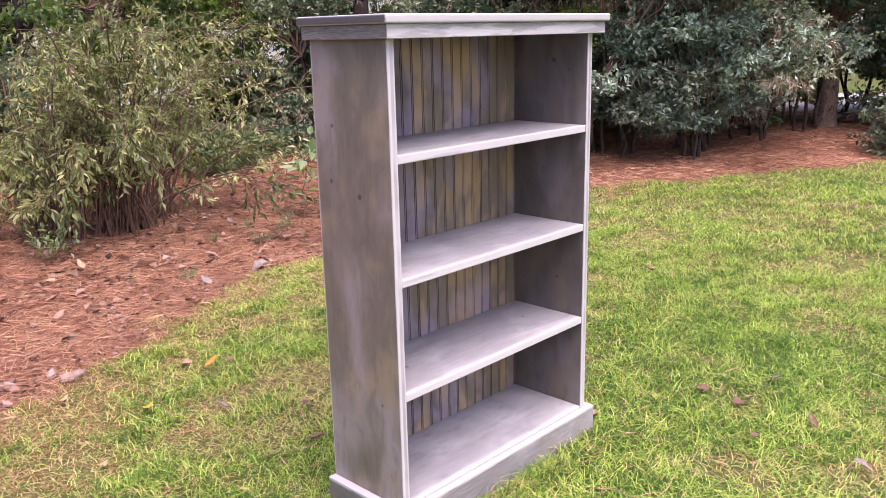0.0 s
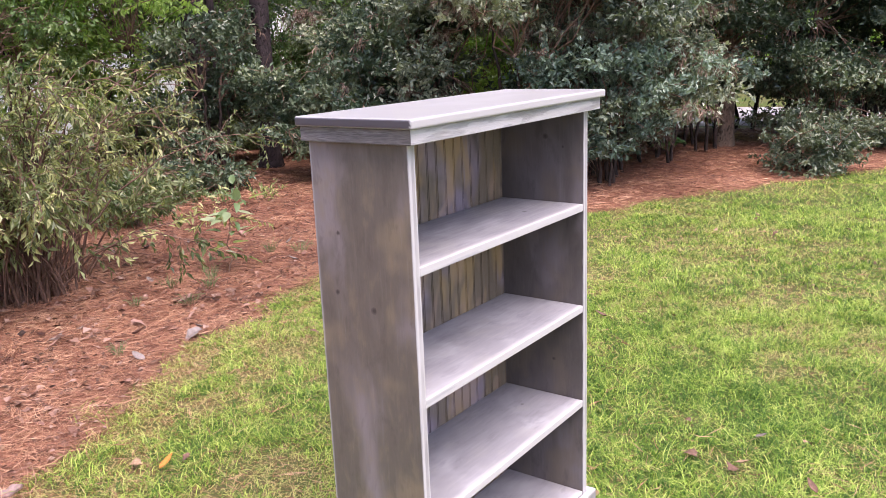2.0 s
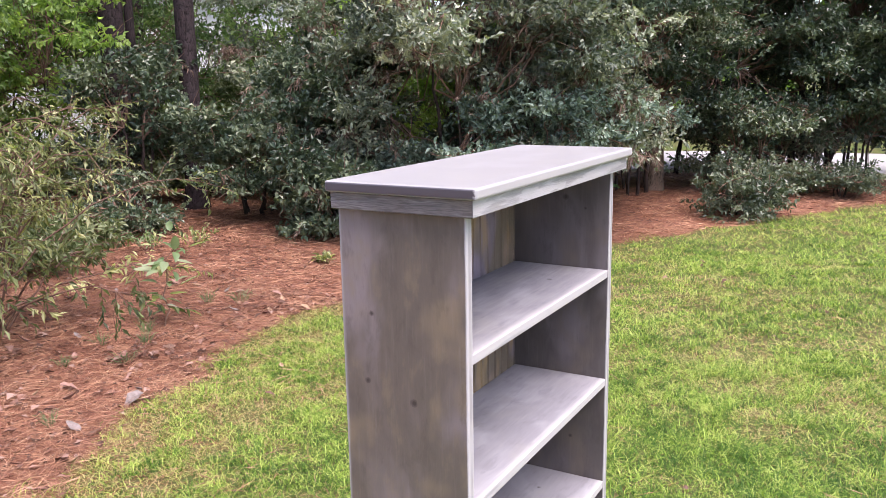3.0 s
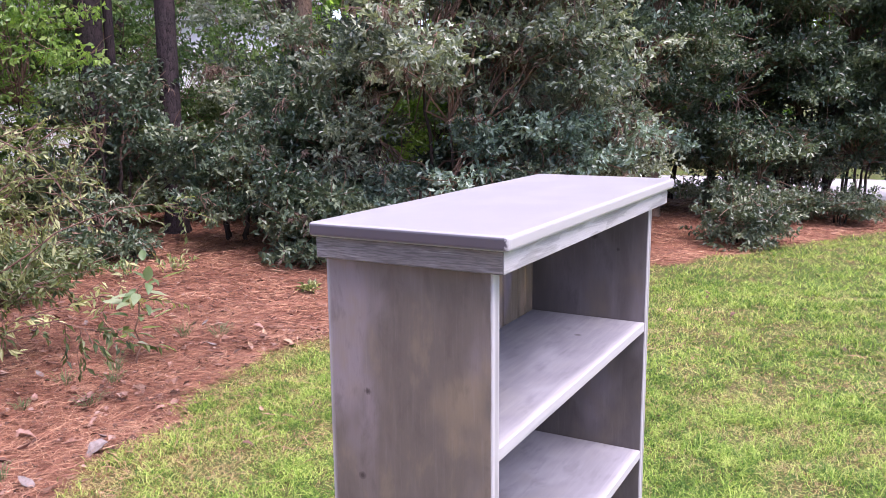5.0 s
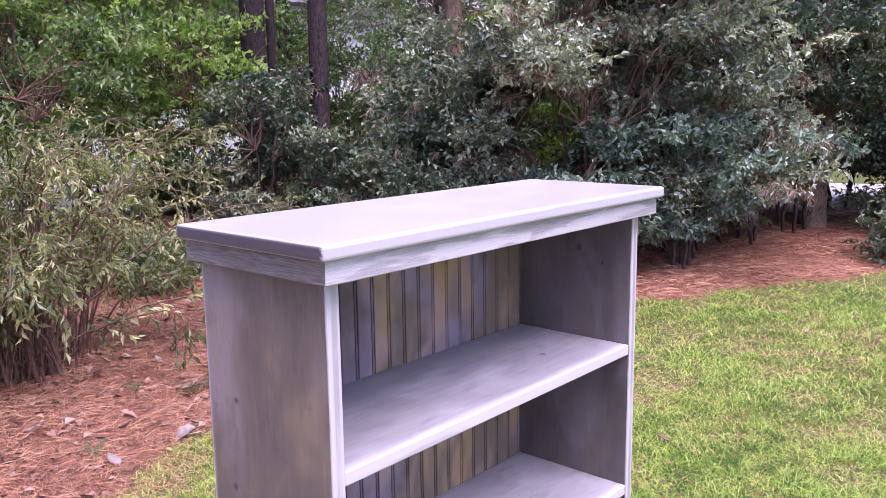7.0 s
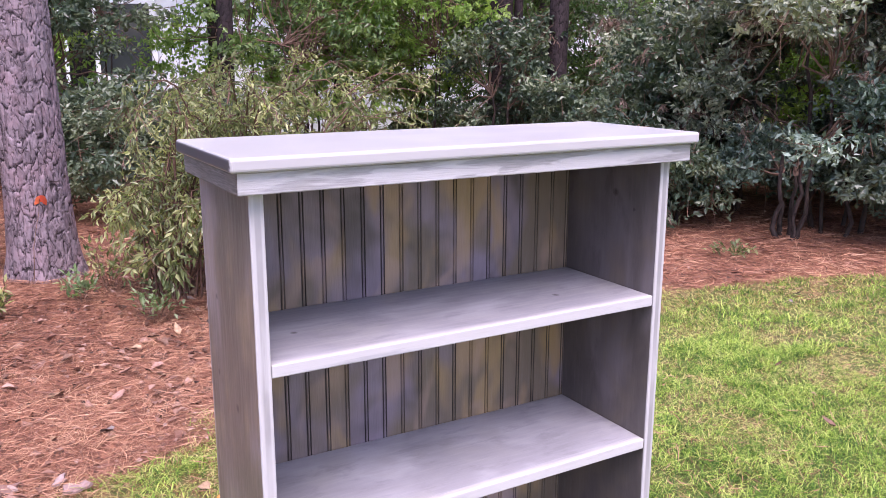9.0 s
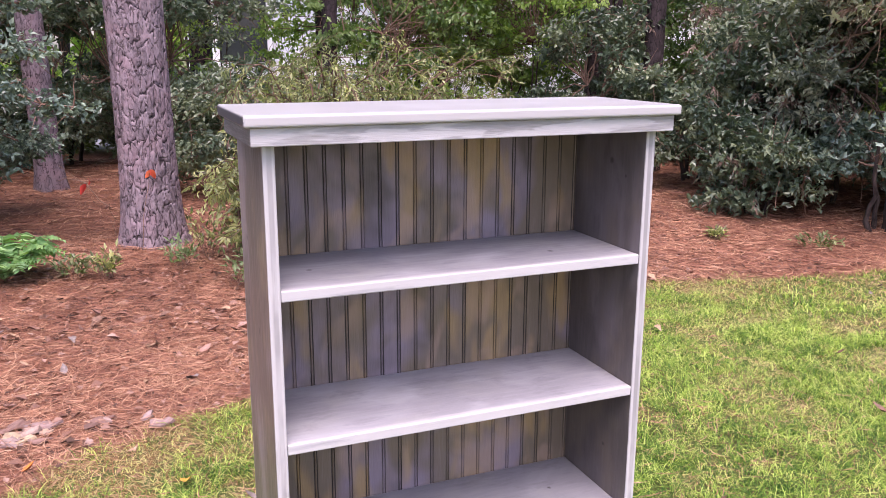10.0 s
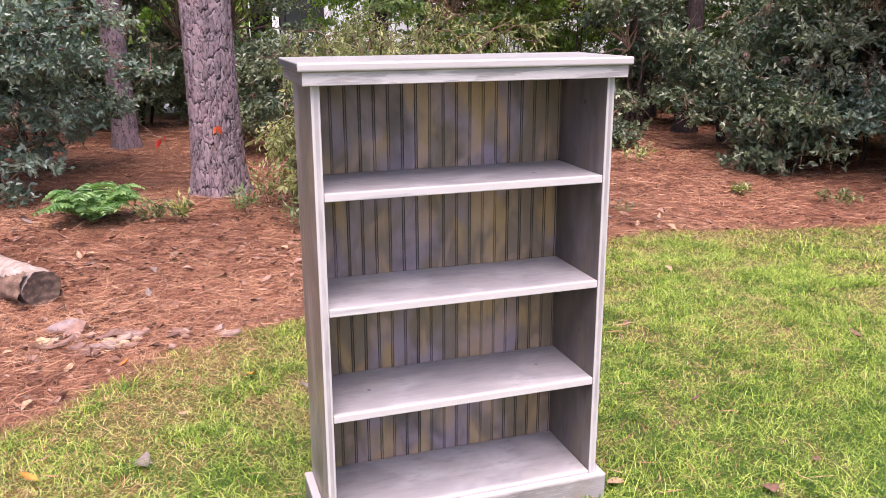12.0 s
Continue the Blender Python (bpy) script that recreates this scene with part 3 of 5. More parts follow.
def build_grass():
    rng = np.random.default_rng(7)
    x, y = scatter(rng, -1.7, 2.6, -1.1, 2.7, 21000)
    seen = y > 0.30 - 0.72 * (x + 1.2)
    near = [grass_patch(rng, x[seen], y[seen], 0.032, 0.0027, True), grass_patch(rng, x[~seen][::12], y[~seen][::12], 0.036, 0.006, False)]
    middle = [grass_patch(rng, *scatter(rng, 2.6, 5.0, -1.6, 2.7, 8500), 0.034, 0.0038, True)]
    far = [grass_patch(rng, *scatter(rng, 5.0, 9.5, -3.0, 1.6, 4200), 0.04, 0.0065, False), grass_patch(rng, *scatter(rng, -2.6, -1.7, -0.6, 1.2, 6000), 0.034, 0.004, False),
           grass_patch(rng, *scatter(rng, -3.5, 4.5, -4.2, -1.1, 1300), 0.045, 0.010, False), grass_patch(rng, *scatter(rng, -6.0, -2.6, -3.5, -0.4, 700), 0.045, 0.012, False)]
    x, y = scatter(rng, -0.47, 0.47, -0.1, 0.33, 14000)
    ring = np.maximum(np.abs(x) - 0.385, np.maximum(-0.017 - y, y - 0.252))
    x, y = x[(ring > 0.0) & (ring < 0.07)], y[(ring > 0.0) & (ring < 0.07)]
    near.append(grass_patch(rng, x, y, 0.055, 0.0024, True))
    V, F, T = join(near + middle + far)
    ob = part("grass", arrays("grass", V, F, T), M_GRASS)
    return tagged(ob, "short green lawn grass with dry straw-coloured patches", "grass", kind="stuff")


build_grass()


def needles(rng, x, y, length, width, lift, tone_low, tone_high):
    n = len(x)
    z = ground_height(x, y) + rng.uniform(0.002, lift, n)
    flow = layered(x, y, 1.3, 71) * 4 * np.pi
    turn = flow + rng.normal(0, 1.3, n)
    tilt = rng.normal(0, 0.14, n)
    D = np.stack([np.cos(turn) * np.cos(tilt), np.sin(turn) * np.cos(tilt), np.sin(tilt)], -1)
    S = np.stack([-np.sin(turn), np.cos(turn), rng.normal(0, 0.5, n)], -1)
    L = (length * rng.uniform(0.5, 1.2, n))[:, None]
    w = (width * rng.uniform(0.7, 1.3, n))[:, None]
    P = np.stack([x, y, z], -1)
    curl = unit(np.cross(D, np.array([0, 0, 1.0]))) * L * rng.normal(0, 0.08, n)[:, None]
    V = np.stack([P - D * L / 2, P + curl + S * w / 2, P + D * L / 2, P + curl - S * w / 2], 1).reshape(-1, 3)
    i = np.arange(n)[:, None] * 4
    F = np.concatenate([i + [[0, 1, 3]], i + [[3, 1, 2]]], 0)
    tone = np.clip(rng.uniform(tone_low, tone_high, n) + (layered(x, y, 2.0, 77) - 0.5) * 0.5 + (layered(x, y, 12.0, 79) - 0.5) * 0.7, 0, 1)
    return V, F, np.repeat(tone, 4)


def build_straw():
    rng = np.random.default_rng(17)
    groups = []
    for box, per, wide in (((-2.2, 2.6, 0.7, 4.6), 7300, 0.0020), ((2.6, 6.0, 0.6, 5.2), 2400, 0.004), ((6.0, 10.0, -1.6, 4.0), 1100, 0.005), ((-2.6, 6.0, 4.6, 8.5), 600, 0.006), ((-5.5, -2.2, -0.6, 5.0), 350, 0.008)):
        x, y = scatter(rng, box[0], box[1], box[2], box[3], per)
        keep = rng.random(len(x)) < bed_amount(x, y)
        groups.append(needles(rng, x[keep], y[keep], 0.13, wide, 0.022, 0.1, 0.95))
    V, F, T = join(groups)
    tagged(part("pine_straw", arrays("pine_straw", V, F, T), M_STRAW), "fallen red-brown pine needles matted over the bed", "pine straw", kind="stuff")
    litter = []
    for box, per, small, large, clump in (((-2.0, 3.4, 0.8, 4.4), 420, 0.008, 0.034, 0.0), ((-2.1, 2.6, 0.8, 4.2), 190, 0.028, 0.062, 0.5)):
        x, y = scatter(rng, *box, per)
        keep = (rng.random(len(x)) < bed_amount(x, y)) & (layered(x, y, 2.6, 83) > clump)
        x, y = x[keep], y[keep]
        n = len(x)
        turn = rng.uniform(0, 2 * np.pi, n)
        D = np.stack([np.cos(turn), np.sin(turn), rng.normal(0, 0.22, n)], -1)
        N = np.array([0, 0, 1.0]) + rng.normal(0, 0.3, (n, 3))
        size = rng.uniform(small, large, n)
        litter.append(leaf_blades(np.stack([x, y, ground_height(x, y) + rng.uniform(0.004, 0.022, n)], -1), D, N, size, size * rng.uniform(0.4, 0.85, n), rng.random(n) ** 1.2))
    V, F, T = join(litter)
    tagged(part("leaf_litter", arrays("leaf_litter", V, F, T), M_LITTER), "crumbled brown leaf litter among the pine needles", "leaf litter", kind="stuff")
    x, y = scatter(rng, -1.7, 4.0, -1.1, 2.7, 1100)
    d = bed_distance(x, y)
    keep = (rng.random(len(x)) < np.clip(0.34 + (layered(x, y, 1.4, 91) - 0.5) * 1.6 + 0.25 * np.clip(-x - 0.3, 0, 1) + np.clip((d + 0.6) * 0.8, 0, 1), 0, 1)) & (bed_amount(x, y) < 0.6) & ~under_bookcase(x, y)
    V, F, T = needles(rng, x[keep], y[keep], 0.10, 0.0019, 0.034, 0.3, 1.0)
    V[:, 2] += 0.008
    tagged(part("loose_needles", arrays("loose_needles", V, F, T), M_STRAW), "dry pine needles strewn through the lawn", "pine straw", kind="stuff")


build_straw()


# ---- the bookcase ----
INNER, OUTER, BACK, BEAD = 0.345, 0.365, 0.2435, 0.03647


def plank_mesh(wide):
    """One bead of the back board: a flat field, a groove, a half-round bead and a groove."""
    prof = [(0.0, 0.0), (0.0281, 0.0), (0.0289, 0.0024), (0.0301, 0.0024), (0.0307, 0.0006), (0.0323, -0.0004), (0.0339, 0.0006), (0.0345, 0.0024), (0.0357, 0.0024), (wide, 0.0)]
    z0, z1 = 0.08, 1.16
    n = len(prof)
    V = [(x, d, z) for z in (z0, z1) for x, d in prof] + [(0.0, 0.006, z0), (wide, 0.006, z0), (0.0, 0.006, z1), (wide, 0.006, z1)]
    bm = bmesh.new()
    vs = [bm.verts.new(v) for v in V]
    for i in range(n - 1):
        bm.faces.new((vs[i], vs[i + 1], vs[n + i + 1], vs[n + i]))
    bm.faces.new((vs[2 * n], vs[2 * n + 2], vs[2 * n + 3], vs[2 * n + 1]))
    bm.faces.new((vs[0], vs[n], vs[2 * n + 2], vs[2 * n]))
    bm.faces.new((vs[n - 1], vs[2 * n + 1], vs[2 * n + 3], vs[2 * n - 1]))
    bm.normal_update()
    return bm


def prism(corners, z0, z1, bevel=0.0015):
    """An upright prism over a flat outline, its edges eased: for mitred strips."""
    bm = bmesh.new()
    low, high = [[bm.verts.new((x, y, z)) for x, y in corners] for z in (z0, z1)]
    n = len(corners)
    for i in range(n):
        bm.faces.new((low[i], low[(i + 1) % n], high[(i + 1) % n], high[i]))
    bm.faces.new(low[::-1]), bm.faces.new(high)
    bmesh.ops.recalc_face_normals(bm, faces=bm.faces[:])
    bmesh.ops.bevel(bm, geom=bm.edges[:], offset=bevel, segments=2, affect="EDGES", profile=0.5)
    return bm


def strips(case, names, out, front, z0, z1, front_material, side_material, labels):
    """A strip across the front and one down each side, mitred at the front corners."""
    part(names[0], prism([(-out, front), (out, front), (OUTER + 0.0005, -0.0005), (-OUTER - 0.0005, -0.0005)], z0, z1), front_material, case, labels[0])
    for s in (-1, 1):
        part(names[1], prism([(s * (out + 0.0002), front + 0.0003), (s * (out + 0.0002), 0.2495), (s * (OUTER + 0.0005), 0.2495), (s * (OUTER + 0.0005), 0.0)], z0, z1), side_material, case, labels[1])


def build_bookcase():
    case = tagged(empty("bookcase"), "grey-washed wooden bookcase with whitened edges standing on the grass", "bookcase")
    # the right panel's wash carries the shade of its inner face
    for x0, x1, material in ((-OUTER, -INNER, M_SIDE), (INNER, OUTER, M_SIDE_SHADED)):
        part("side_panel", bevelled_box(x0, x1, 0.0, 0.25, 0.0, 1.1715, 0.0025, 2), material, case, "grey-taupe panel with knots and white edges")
    for z in (0.8875, 0.6165, 0.348, 0.075):
        part("shelf", bevelled_box(-INNER + 0.0005, INNER - 0.0005, 0.002, BACK - 0.0005, z, z + 0.019, 0.002, 2), M_SHELF, case, "grey-washed shelf with a pale front edge")
    part("top_board", bevelled_box(-0.396, 0.394, -0.0345, 0.254, 1.1725, 1.1915, 0.0045, 3), M_TOP, case, "pale grey top board with rounded edges")
    strips(case, ("front_moulding", "side_moulding"), 0.3855, -0.0235, 1.1430, 1.1720, M_TRIM, M_TRIM_SIDE, ("white dry-brushed moulding strip", "grained grey moulding strip"))
    strips(case, ("front_baseboard", "side_baseboard"), 0.3865, -0.0175, -0.01, 0.088, M_BASE, M_BASE_SIDE, ("grey base board rubbed white along its top", "grained grey base strip"))
    first = part("beadboard_plank", plank_mesh(BEAD), M_PLANK, case, "beaded back plank in mottled grey, violet and ochre")
    first.location = (-0.3481, BACK, 0.0)
    for k in range(1, 19):
        ob = first.copy()
        scene.collection.objects.link(ob)
        ob.location = (-0.3481 + BEAD * k, BACK, 0.0)
    return case


build_bookcase()


# ---- trees and shrubs ----
def trunk_arrays(rng, foot, top, r_foot, r_top, flare, around=72, up=150, plate=0.10, depth=0.018):
    """A round trunk with upright bark plates parted by deep cracks."""
    tall = top[2] - foot[2]
    u = np.concatenate([np.linspace(0, 2.2 / tall, int(up * 0.85), endpoint=False), np.linspace(2.2 / tall, 1, up - int(up * 0.85))])
    ang = np.linspace(0, 2 * np.pi, around, endpoint=False)
    U, A = np.meshgrid(u, ang, indexing="ij")
    foot, top = np.asarray(foot, float), np.asarray(top, float)
    rad = r_foot + (r_top - r_foot) * U + flare * np.exp(-U * tall / 0.16) * (1 + 0.35 * np.cos(A * 4 + 0.8))
    cells = max(6, round(2 * np.pi * r_foot / (plate * 0.27)))
    gx, gz = A / (2 * np.pi) * cells, U * tall / plate
    gx0, gz0 = gx, gz
    gx = gx + (value_noise(gx0 * 0.8, gz0 * 1.6, 3) - 0.5) * 0.5 + (value_noise(gx0 * 2.3, gz0 * 4.0, 4) - 0.5) * 0.22
    gz = gz + (value_noise(gx0 * 0.9, gz0 * 0.9, 9) - 0.5) * 0.9 + (value_noise(gx0 * 3.7, gz0 * 3.5, 8) - 0.5) * 0.16
    near1, near2, own = np.full(gx.shape, 9.0), np.full(gx.shape, 9.0), np.zeros(gx.shape)
    for di in (-1, 0, 1):
        for dj in (-1, 0, 1):
            ci, cj = np.floor(gx) + di, np.floor(gz) + dj
            wrapped = np.mod(ci, cells)
            px = value_noise(wrapped * 7.31 + 0.5, cj * 3.17 + 0.5, 41)
            pz = value_noise(wrapped * 5.13 + 0.5, cj * 9.71 + 0.5, 43)
            d = np.hypot((ci + 0.1 + 0.8 * px - gx) * 1.15, cj + 0.1 + 0.8 * pz - gz)
            first = d < near1
            near2 = np.where(first, near1, np.minimum(near2, d))
            own = np.where(first, value_noise(wrapped * 2.7 + 0.5, cj * 4.3 + 0.5, 47), own)
            near1 = np.where(first, d, near1)
    width = 0.04 + 0.13 * value_noise(gx0 * 1.7, gz0 * 1.9, 15)
    crack = np.clip(1.3 - (near2 - near1) / width, 0, 1)
    flake = 0.55 * value_noise(gx * 2.6, gz * 4.5, 21) + 0.45 * value_noise(gx * 5.5, gz * 17, 22)
    tone = np.clip((0.40 + 0.35 * own + (flake - 0.5) * 0.5) * (1 - crack ** 1.2), 0, 1)
    rad = rad + depth * (0.40 * own + 0.55 * flake - 0.75 * crack ** 1.3)
    line = foot[None] + (top - foot)[None] * u[:, None]
    line[:, 0] += 0.02 * np.sin(u * 5) * tall * 0.2
    V = np.stack([line[:, 0][:, None] + rad * np.cos(A), line[:, 1][:, None] + rad * np.sin(A), np.broadcast_to(line[:, 2][:, None], rad.shape)], -1)
    i, j = np.meshgrid(np.arange(up - 1), np.arange(around), indexing="ij")
    j2 = (j + 1) % around
    F = np.stack([i * around + j, i * around + j2, (i + 1) * around + j2, (i + 1) * around + j], -1).reshape(-1, 4)
    return V.reshape(-1, 3), F, tone.ravel()


def crown_twigs(rng, lumps, per_lump, squash=0.75):
    """Twig tips and directions gathered in uneven lumps: rows of x, y, z, radius."""
    tips, ways = [], []
    for x, y, z, r in lumps:
        n = max(3, int(per_lump * 0.85 * (r / 0.4) ** 2))
        v = unit(rng.normal(0, 1, (n, 3)))
        v[:, 2] = np.where(v[:, 2] < -0.3, v[:, 2] * 0.5, v[:, 2])
        rr = r * rng.uniform(0.45, 1.12, n)[:, None]
        off = v * rr * np.array([1, 1, squash])
        tips.append(np.array([x, y, z]) + off)
        ways.append(unit(v + np.array([0, 0, 0.25]) + rng.normal(0, 0.35, (n, 3))))
    return np.concatenate(tips), np.concatenate(ways)


def in_opening(x, y, z):
    """The thin place in the hedge through which the sunlit bush behind it shows."""
    along, across = (x - 4.4) * 0.86 + (y - 2.9) * 0.51, (y - 2.9) * 0.86 - (x - 4.4) * 0.51
    return -1.0 < along < 2.2 and abs(across) < 0.45 and 0.72 < z < 1.26


def shrub(name, seed, x, y, size, tall, low, leaf, lumps, per_lump, material, label, stems=5, leaves_per=14, stretch=1.0, category="shrub", droop=0.15, dry=0.0, stem_r=0.019, small=False, squash=0.75, extra=(), hollow=0.0):
    """A dense shrub: stems from the ground, limbs to every lump, twigs and many leaves."""
    rng = np.random.default_rng(seed)
    g = height_at(x, y)
    thing = tagged(empty(name, x, y, g), label, category)
    spots = []
    while len(spots) < lumps:
        a = rng.uniform(0, 2 * np.pi)
        h = low + (tall - low) * rng.random() ** 0.85
        f = (h - low) / max(tall - low, 0.01)
        reach = size * (0.45 + 0.6 * math.sqrt(max(0.0, 1 - (f * 1.15 - 0.35) ** 2))) * rng.uniform(0.35, 1.0)
        if hollow and value_noise(np.array([(math.cos(a) * 0.7 + math.sin(a)) * reach * 1.5 + 9]), np.array([h * 1.8]), seed)[0] < hollow:
            continue
        if material in (M_EVERGREEN, M_GREY_GREEN, M_BLUE_GREEN) and in_opening(x + math.cos(a) * reach, y + math.sin(a) * reach, h):
            continue
        spots.append((math.cos(a) * reach, math.sin(a) * reach * stretch, h, rng.uniform(0.18, 0.46) * min(1.25, 0.55 + size * 0.5)))
    spots += list(extra)
    forks = []
    for k in range(stems):
        a = 2 * np.pi * (k + rng.random() * 0.6) / stems
        r = size * 0.3 * rng.uniform(0.4, 1.0)
        mid = (math.cos(a) * r, math.sin(a) * r, low * 0.6 + (tall - low) * rng.uniform(0.25, 0.5))
        forks.append(mid)
        start = (math.cos(a) * 0.15 * size, math.sin(a) * 0.15 * size, -0.03)
        v, f = tubes([(bent(rng, start, mid, 0.0, 0.05), stem_r * rng.uniform(0.8, 1.3), stem_r * 0.6)], 6)
        part("stem", arrays("stem", v, f, np.full(len(v), 0.7), True), M_STEM_BARK, thing)
    limbs = []
    for sx, sy, sz, r in spots:
        m = min(forks, key=lambda q: (q[0] - sx) ** 2 + (q[1] - sy) ** 2 + 0.4 * (q[2] - sz) ** 2)
        limbs.append((bent(rng, m, (sx, sy, sz), 0.03, 0.06), stem_r * 0.5, 0.003))
        for k in range(3):
            e = np.array([sx, sy, sz]) + unit(rng.normal(0, 1, 3)) * r * 0.9
            limbs.append((bent(rng, (sx, sy, sz), e, 0.0, 0.05, 4), 0.005, 0.0015))
    v, f = tubes(limbs, 4)
    tagged(part("branchwork", arrays("branchwork", v, f, np.full(len(v), 0.7)), M_TWIG, thing), kind="stuff")
    tips, ways = crown_twigs(rng, spots, per_lump, squash)
    lump_tone = np.repeat(rng.normal(0.45, 0.34, len(spots)), [max(3, int(per_lump * 0.85 * (s[3] / 0.4) ** 2)) for s in spots])
    tone = np.clip(lump_tone + rng.normal(0, 0.22, len(tips)), 0, 1)
    lump_dry = np.repeat(np.clip(rng.normal(-0.25, 0.5, len(spots)), 0, 1), [max(3, int(per_lump * 0.85 * (s[3] / 0.4) ** 2)) for s in spots])
    gone = rng.random(len(tips)) < lump_dry * dry * 7
    live = ~gone
    V, F, T = twig_leaves(rng, tips[live], ways[live], leaves_per, leaf[0] * 3.2, leaf[0], leaf[1], droop, tone[live], 0.9, small)
    part("crown", arrays("crown", V, F, T), material, thing)
    if gone.any():
        V, F, T = twig_leaves(rng, tips[gone] - [0, 0, 0.03], unit(ways[gone] * 0.6 + np.array([0, 0, -0.5])), leaves_per + 2, leaf[0] * 2.6, leaf[0] * 1.3, leaf[1] * 0.38, 0.5, None, 0.9, small)
        part("dead_foliage", arrays("dead_foliage", V, F, T), M_DRY_LEAF, thing, "dead brown leaves and caught pine needles")
    return thing


HOLLY = "dense dark evergreen shrub with small glossy leaves over pine straw"
GREY = "tall grey-green evergreen shrub with brown needles caught in it"
SMALL = (0.056, 0.030)
BUSH = "leafy green undergrowth bush at the edge of the wood"
SHRUBS = [
    # x, y, size, height, lowest leaves, leaf, lumps, twigs a lump, material, label
    (4.45, 4.85, 0.8, 1.0, 0.25, SMALL, 40, 74, M_EVERGREEN, HOLLY),
    (4.75, 3.75, 0.95, 1.85, 0.30, SMALL, 60, 74, M_EVERGREEN, GREY),
    (4.95, 2.80, 1.10, 3.0, 0.20, SMALL, 84, 72, M_GREY_GREEN, GREY),
    (5.7, 2.40, 1.10, 3.1, 0.32, SMALL, 80, 68, M_GREY_GREEN, GREY),
    (6.5, 2.25, 1.10, 3.2, 0.45, SMALL, 76, 64, M_BLUE_GREEN, HOLLY),
    (7.4, 2.10, 1.15, 3.3, 0.65, SMALL, 76, 64, M_EVERGREEN, GREY),
    (8.6, 1.35, 1.15, 3.5, 0.45, (0.060, 0.033), 80, 70, M_EVERGREEN, GREY),
    (9.5, 0.45, 1.20, 3.7, 0.40, (0.062, 0.034), 80, 70, M_EVERGREEN, GREY),
    (9.9, -0.9, 1.35, 3.8, 0.60, (0.064, 0.036), 86, 66, M_EVERGREEN, HOLLY),
    (10.2, 1.6, 1.35, 4.0, 0.8, (0.07, 0.04), 70, 44, M_EVERGREEN, GREY),
    (7.9, 2.9, 0.9, 3.2, 0.3, (0.062, 0.034), 50, 50, M_EVERGREEN, GREY),
    (8.15, 1.0, 0.65, 0.95, 0.06, (0.046, 0.027), 36, 56, M_EVERGREEN, HOLLY),
    (4.0, 3.6, 0.42, 0.62, 0.08, SMALL, 26, 70, M_EVERGREEN, HOLLY),
    (9.6, 0.05, 0.70, 1.4, 0.48, (0.05, 0.03), 40, 50, M_EVERGREEN, HOLLY),
    (4.45, 2.85, 0.50, 1.25, 0.28, SMALL, 30, 60, M_BLUE_GREEN, HOLLY),
    (5.25, 2.20, 0.50, 1.15, 0.22, SMALL, 28, 60, M_BLUE_GREEN, HOLLY),
    (5.0, 8.9, 0.95, 0.5, 0.1, (0.085, 0.05), 34, 34, M_OLIVE, BUSH),
    (6.0, 8.1, 0.9, 0.5, 0.1, (0.085, 0.05), 34, 34, M_OLIVE, BUSH),
    (7.0, 7.2, 1.0, 1.6, 0.1, (0.085, 0.05), 34, 34, M_OLIVE, BUSH),
    (1.1, 9.5, 0.95, 0.8, 0.1, (0.085, 0.05), 34, 34, M_OLIVE, BUSH),
    (-0.1, 9.7, 0.95, 0.8, 0.1, (0.085, 0.05), 34, 34, M_OLIVE, BUSH),
    (3.5, 9.9, 0.6, 2.4, 1.45, (0.085, 0.05), 34, 34, M_OLIVE, BUSH),
    (6.1, 3.35, 0.6, 0.75, 0.05, (0.055, 0.033), 30, 40, M_EVERGREEN, HOLLY),
    # next shrub is added: its dark leaves stand in for a shaded hollow
    (3.3, 5.35, 0.5, 0.45, 0.03, (0.05, 0.028), 28, 44, M_EVERGREEN, HOLLY),
    (5.2, 6.25, 0.6, 0.7, 0.08, (0.07, 0.04), 36, 36, M_OLIVE, BUSH),
    (9.2, 0.75, 0.65, 0.95, 0.10, (0.05, 0.03), 34, 50, M_GREY_GREEN, HOLLY),
    (9.9, 2.4, 1.3, 3.6, 0.20, (0.075, 0.04), 44, 20, M_EVERGREEN, HOLLY),
    (-3.6, 4.6, 1.1, 2.6, 0.2, (0.09, 0.044), 30, 20, M_EVERGREEN, HOLLY),
    (6.4, 5.2, 1.35, 2.9, 0.1, (0.055, 0.033), 64, 44, M_GREY_GREEN, GREY),
    (4.15, 6.1, 0.55, 1.6, 0.35, (0.06, 0.034), 40, 44, M_EVERGREEN, HOLLY),
    (2.5, 5.25, 0.6, 0.28, 0.04, (0.055, 0.022), 30, 44, M_OLIVE, BUSH),
    (1.75, 4.85, 0.55, 0.28, 0.04, (0.055, 0.022), 30, 44, M_OLIVE, BUSH),
    (0.75, 6.2, 0.95, 0.95, 0.1, (0.055, 0.03), 46, 50, M_EVERGREEN, HOLLY),
    (-0.1, 7.6, 1.1, 2.2, 0.15, (0.06, 0.033), 46, 46, M_EVERGREEN, HOLLY),
    (-1.9, 7.6, 1.1, 2.6, 0.15, (0.06, 0.033), 46, 46, M_EVERGREEN, HOLLY),
    (-0.95, 8.3, 0.9, 1.7, 0.05, (0.06, 0.033), 40, 44, M_EVERGREEN, HOLLY),
    (7.1, 4.4, 1.2, 1.9, 0.05, (0.07, 0.04), 46, 34, M_BRIGHT_GREEN, "bright green bush behind the evergreen hedge"),
    (8.4, 3.4, 1.2, 2.4, 0.05, (0.07, 0.04), 46, 34, M_BRIGHT_GREEN, "bright green bush behind the evergreen hedge"),
]
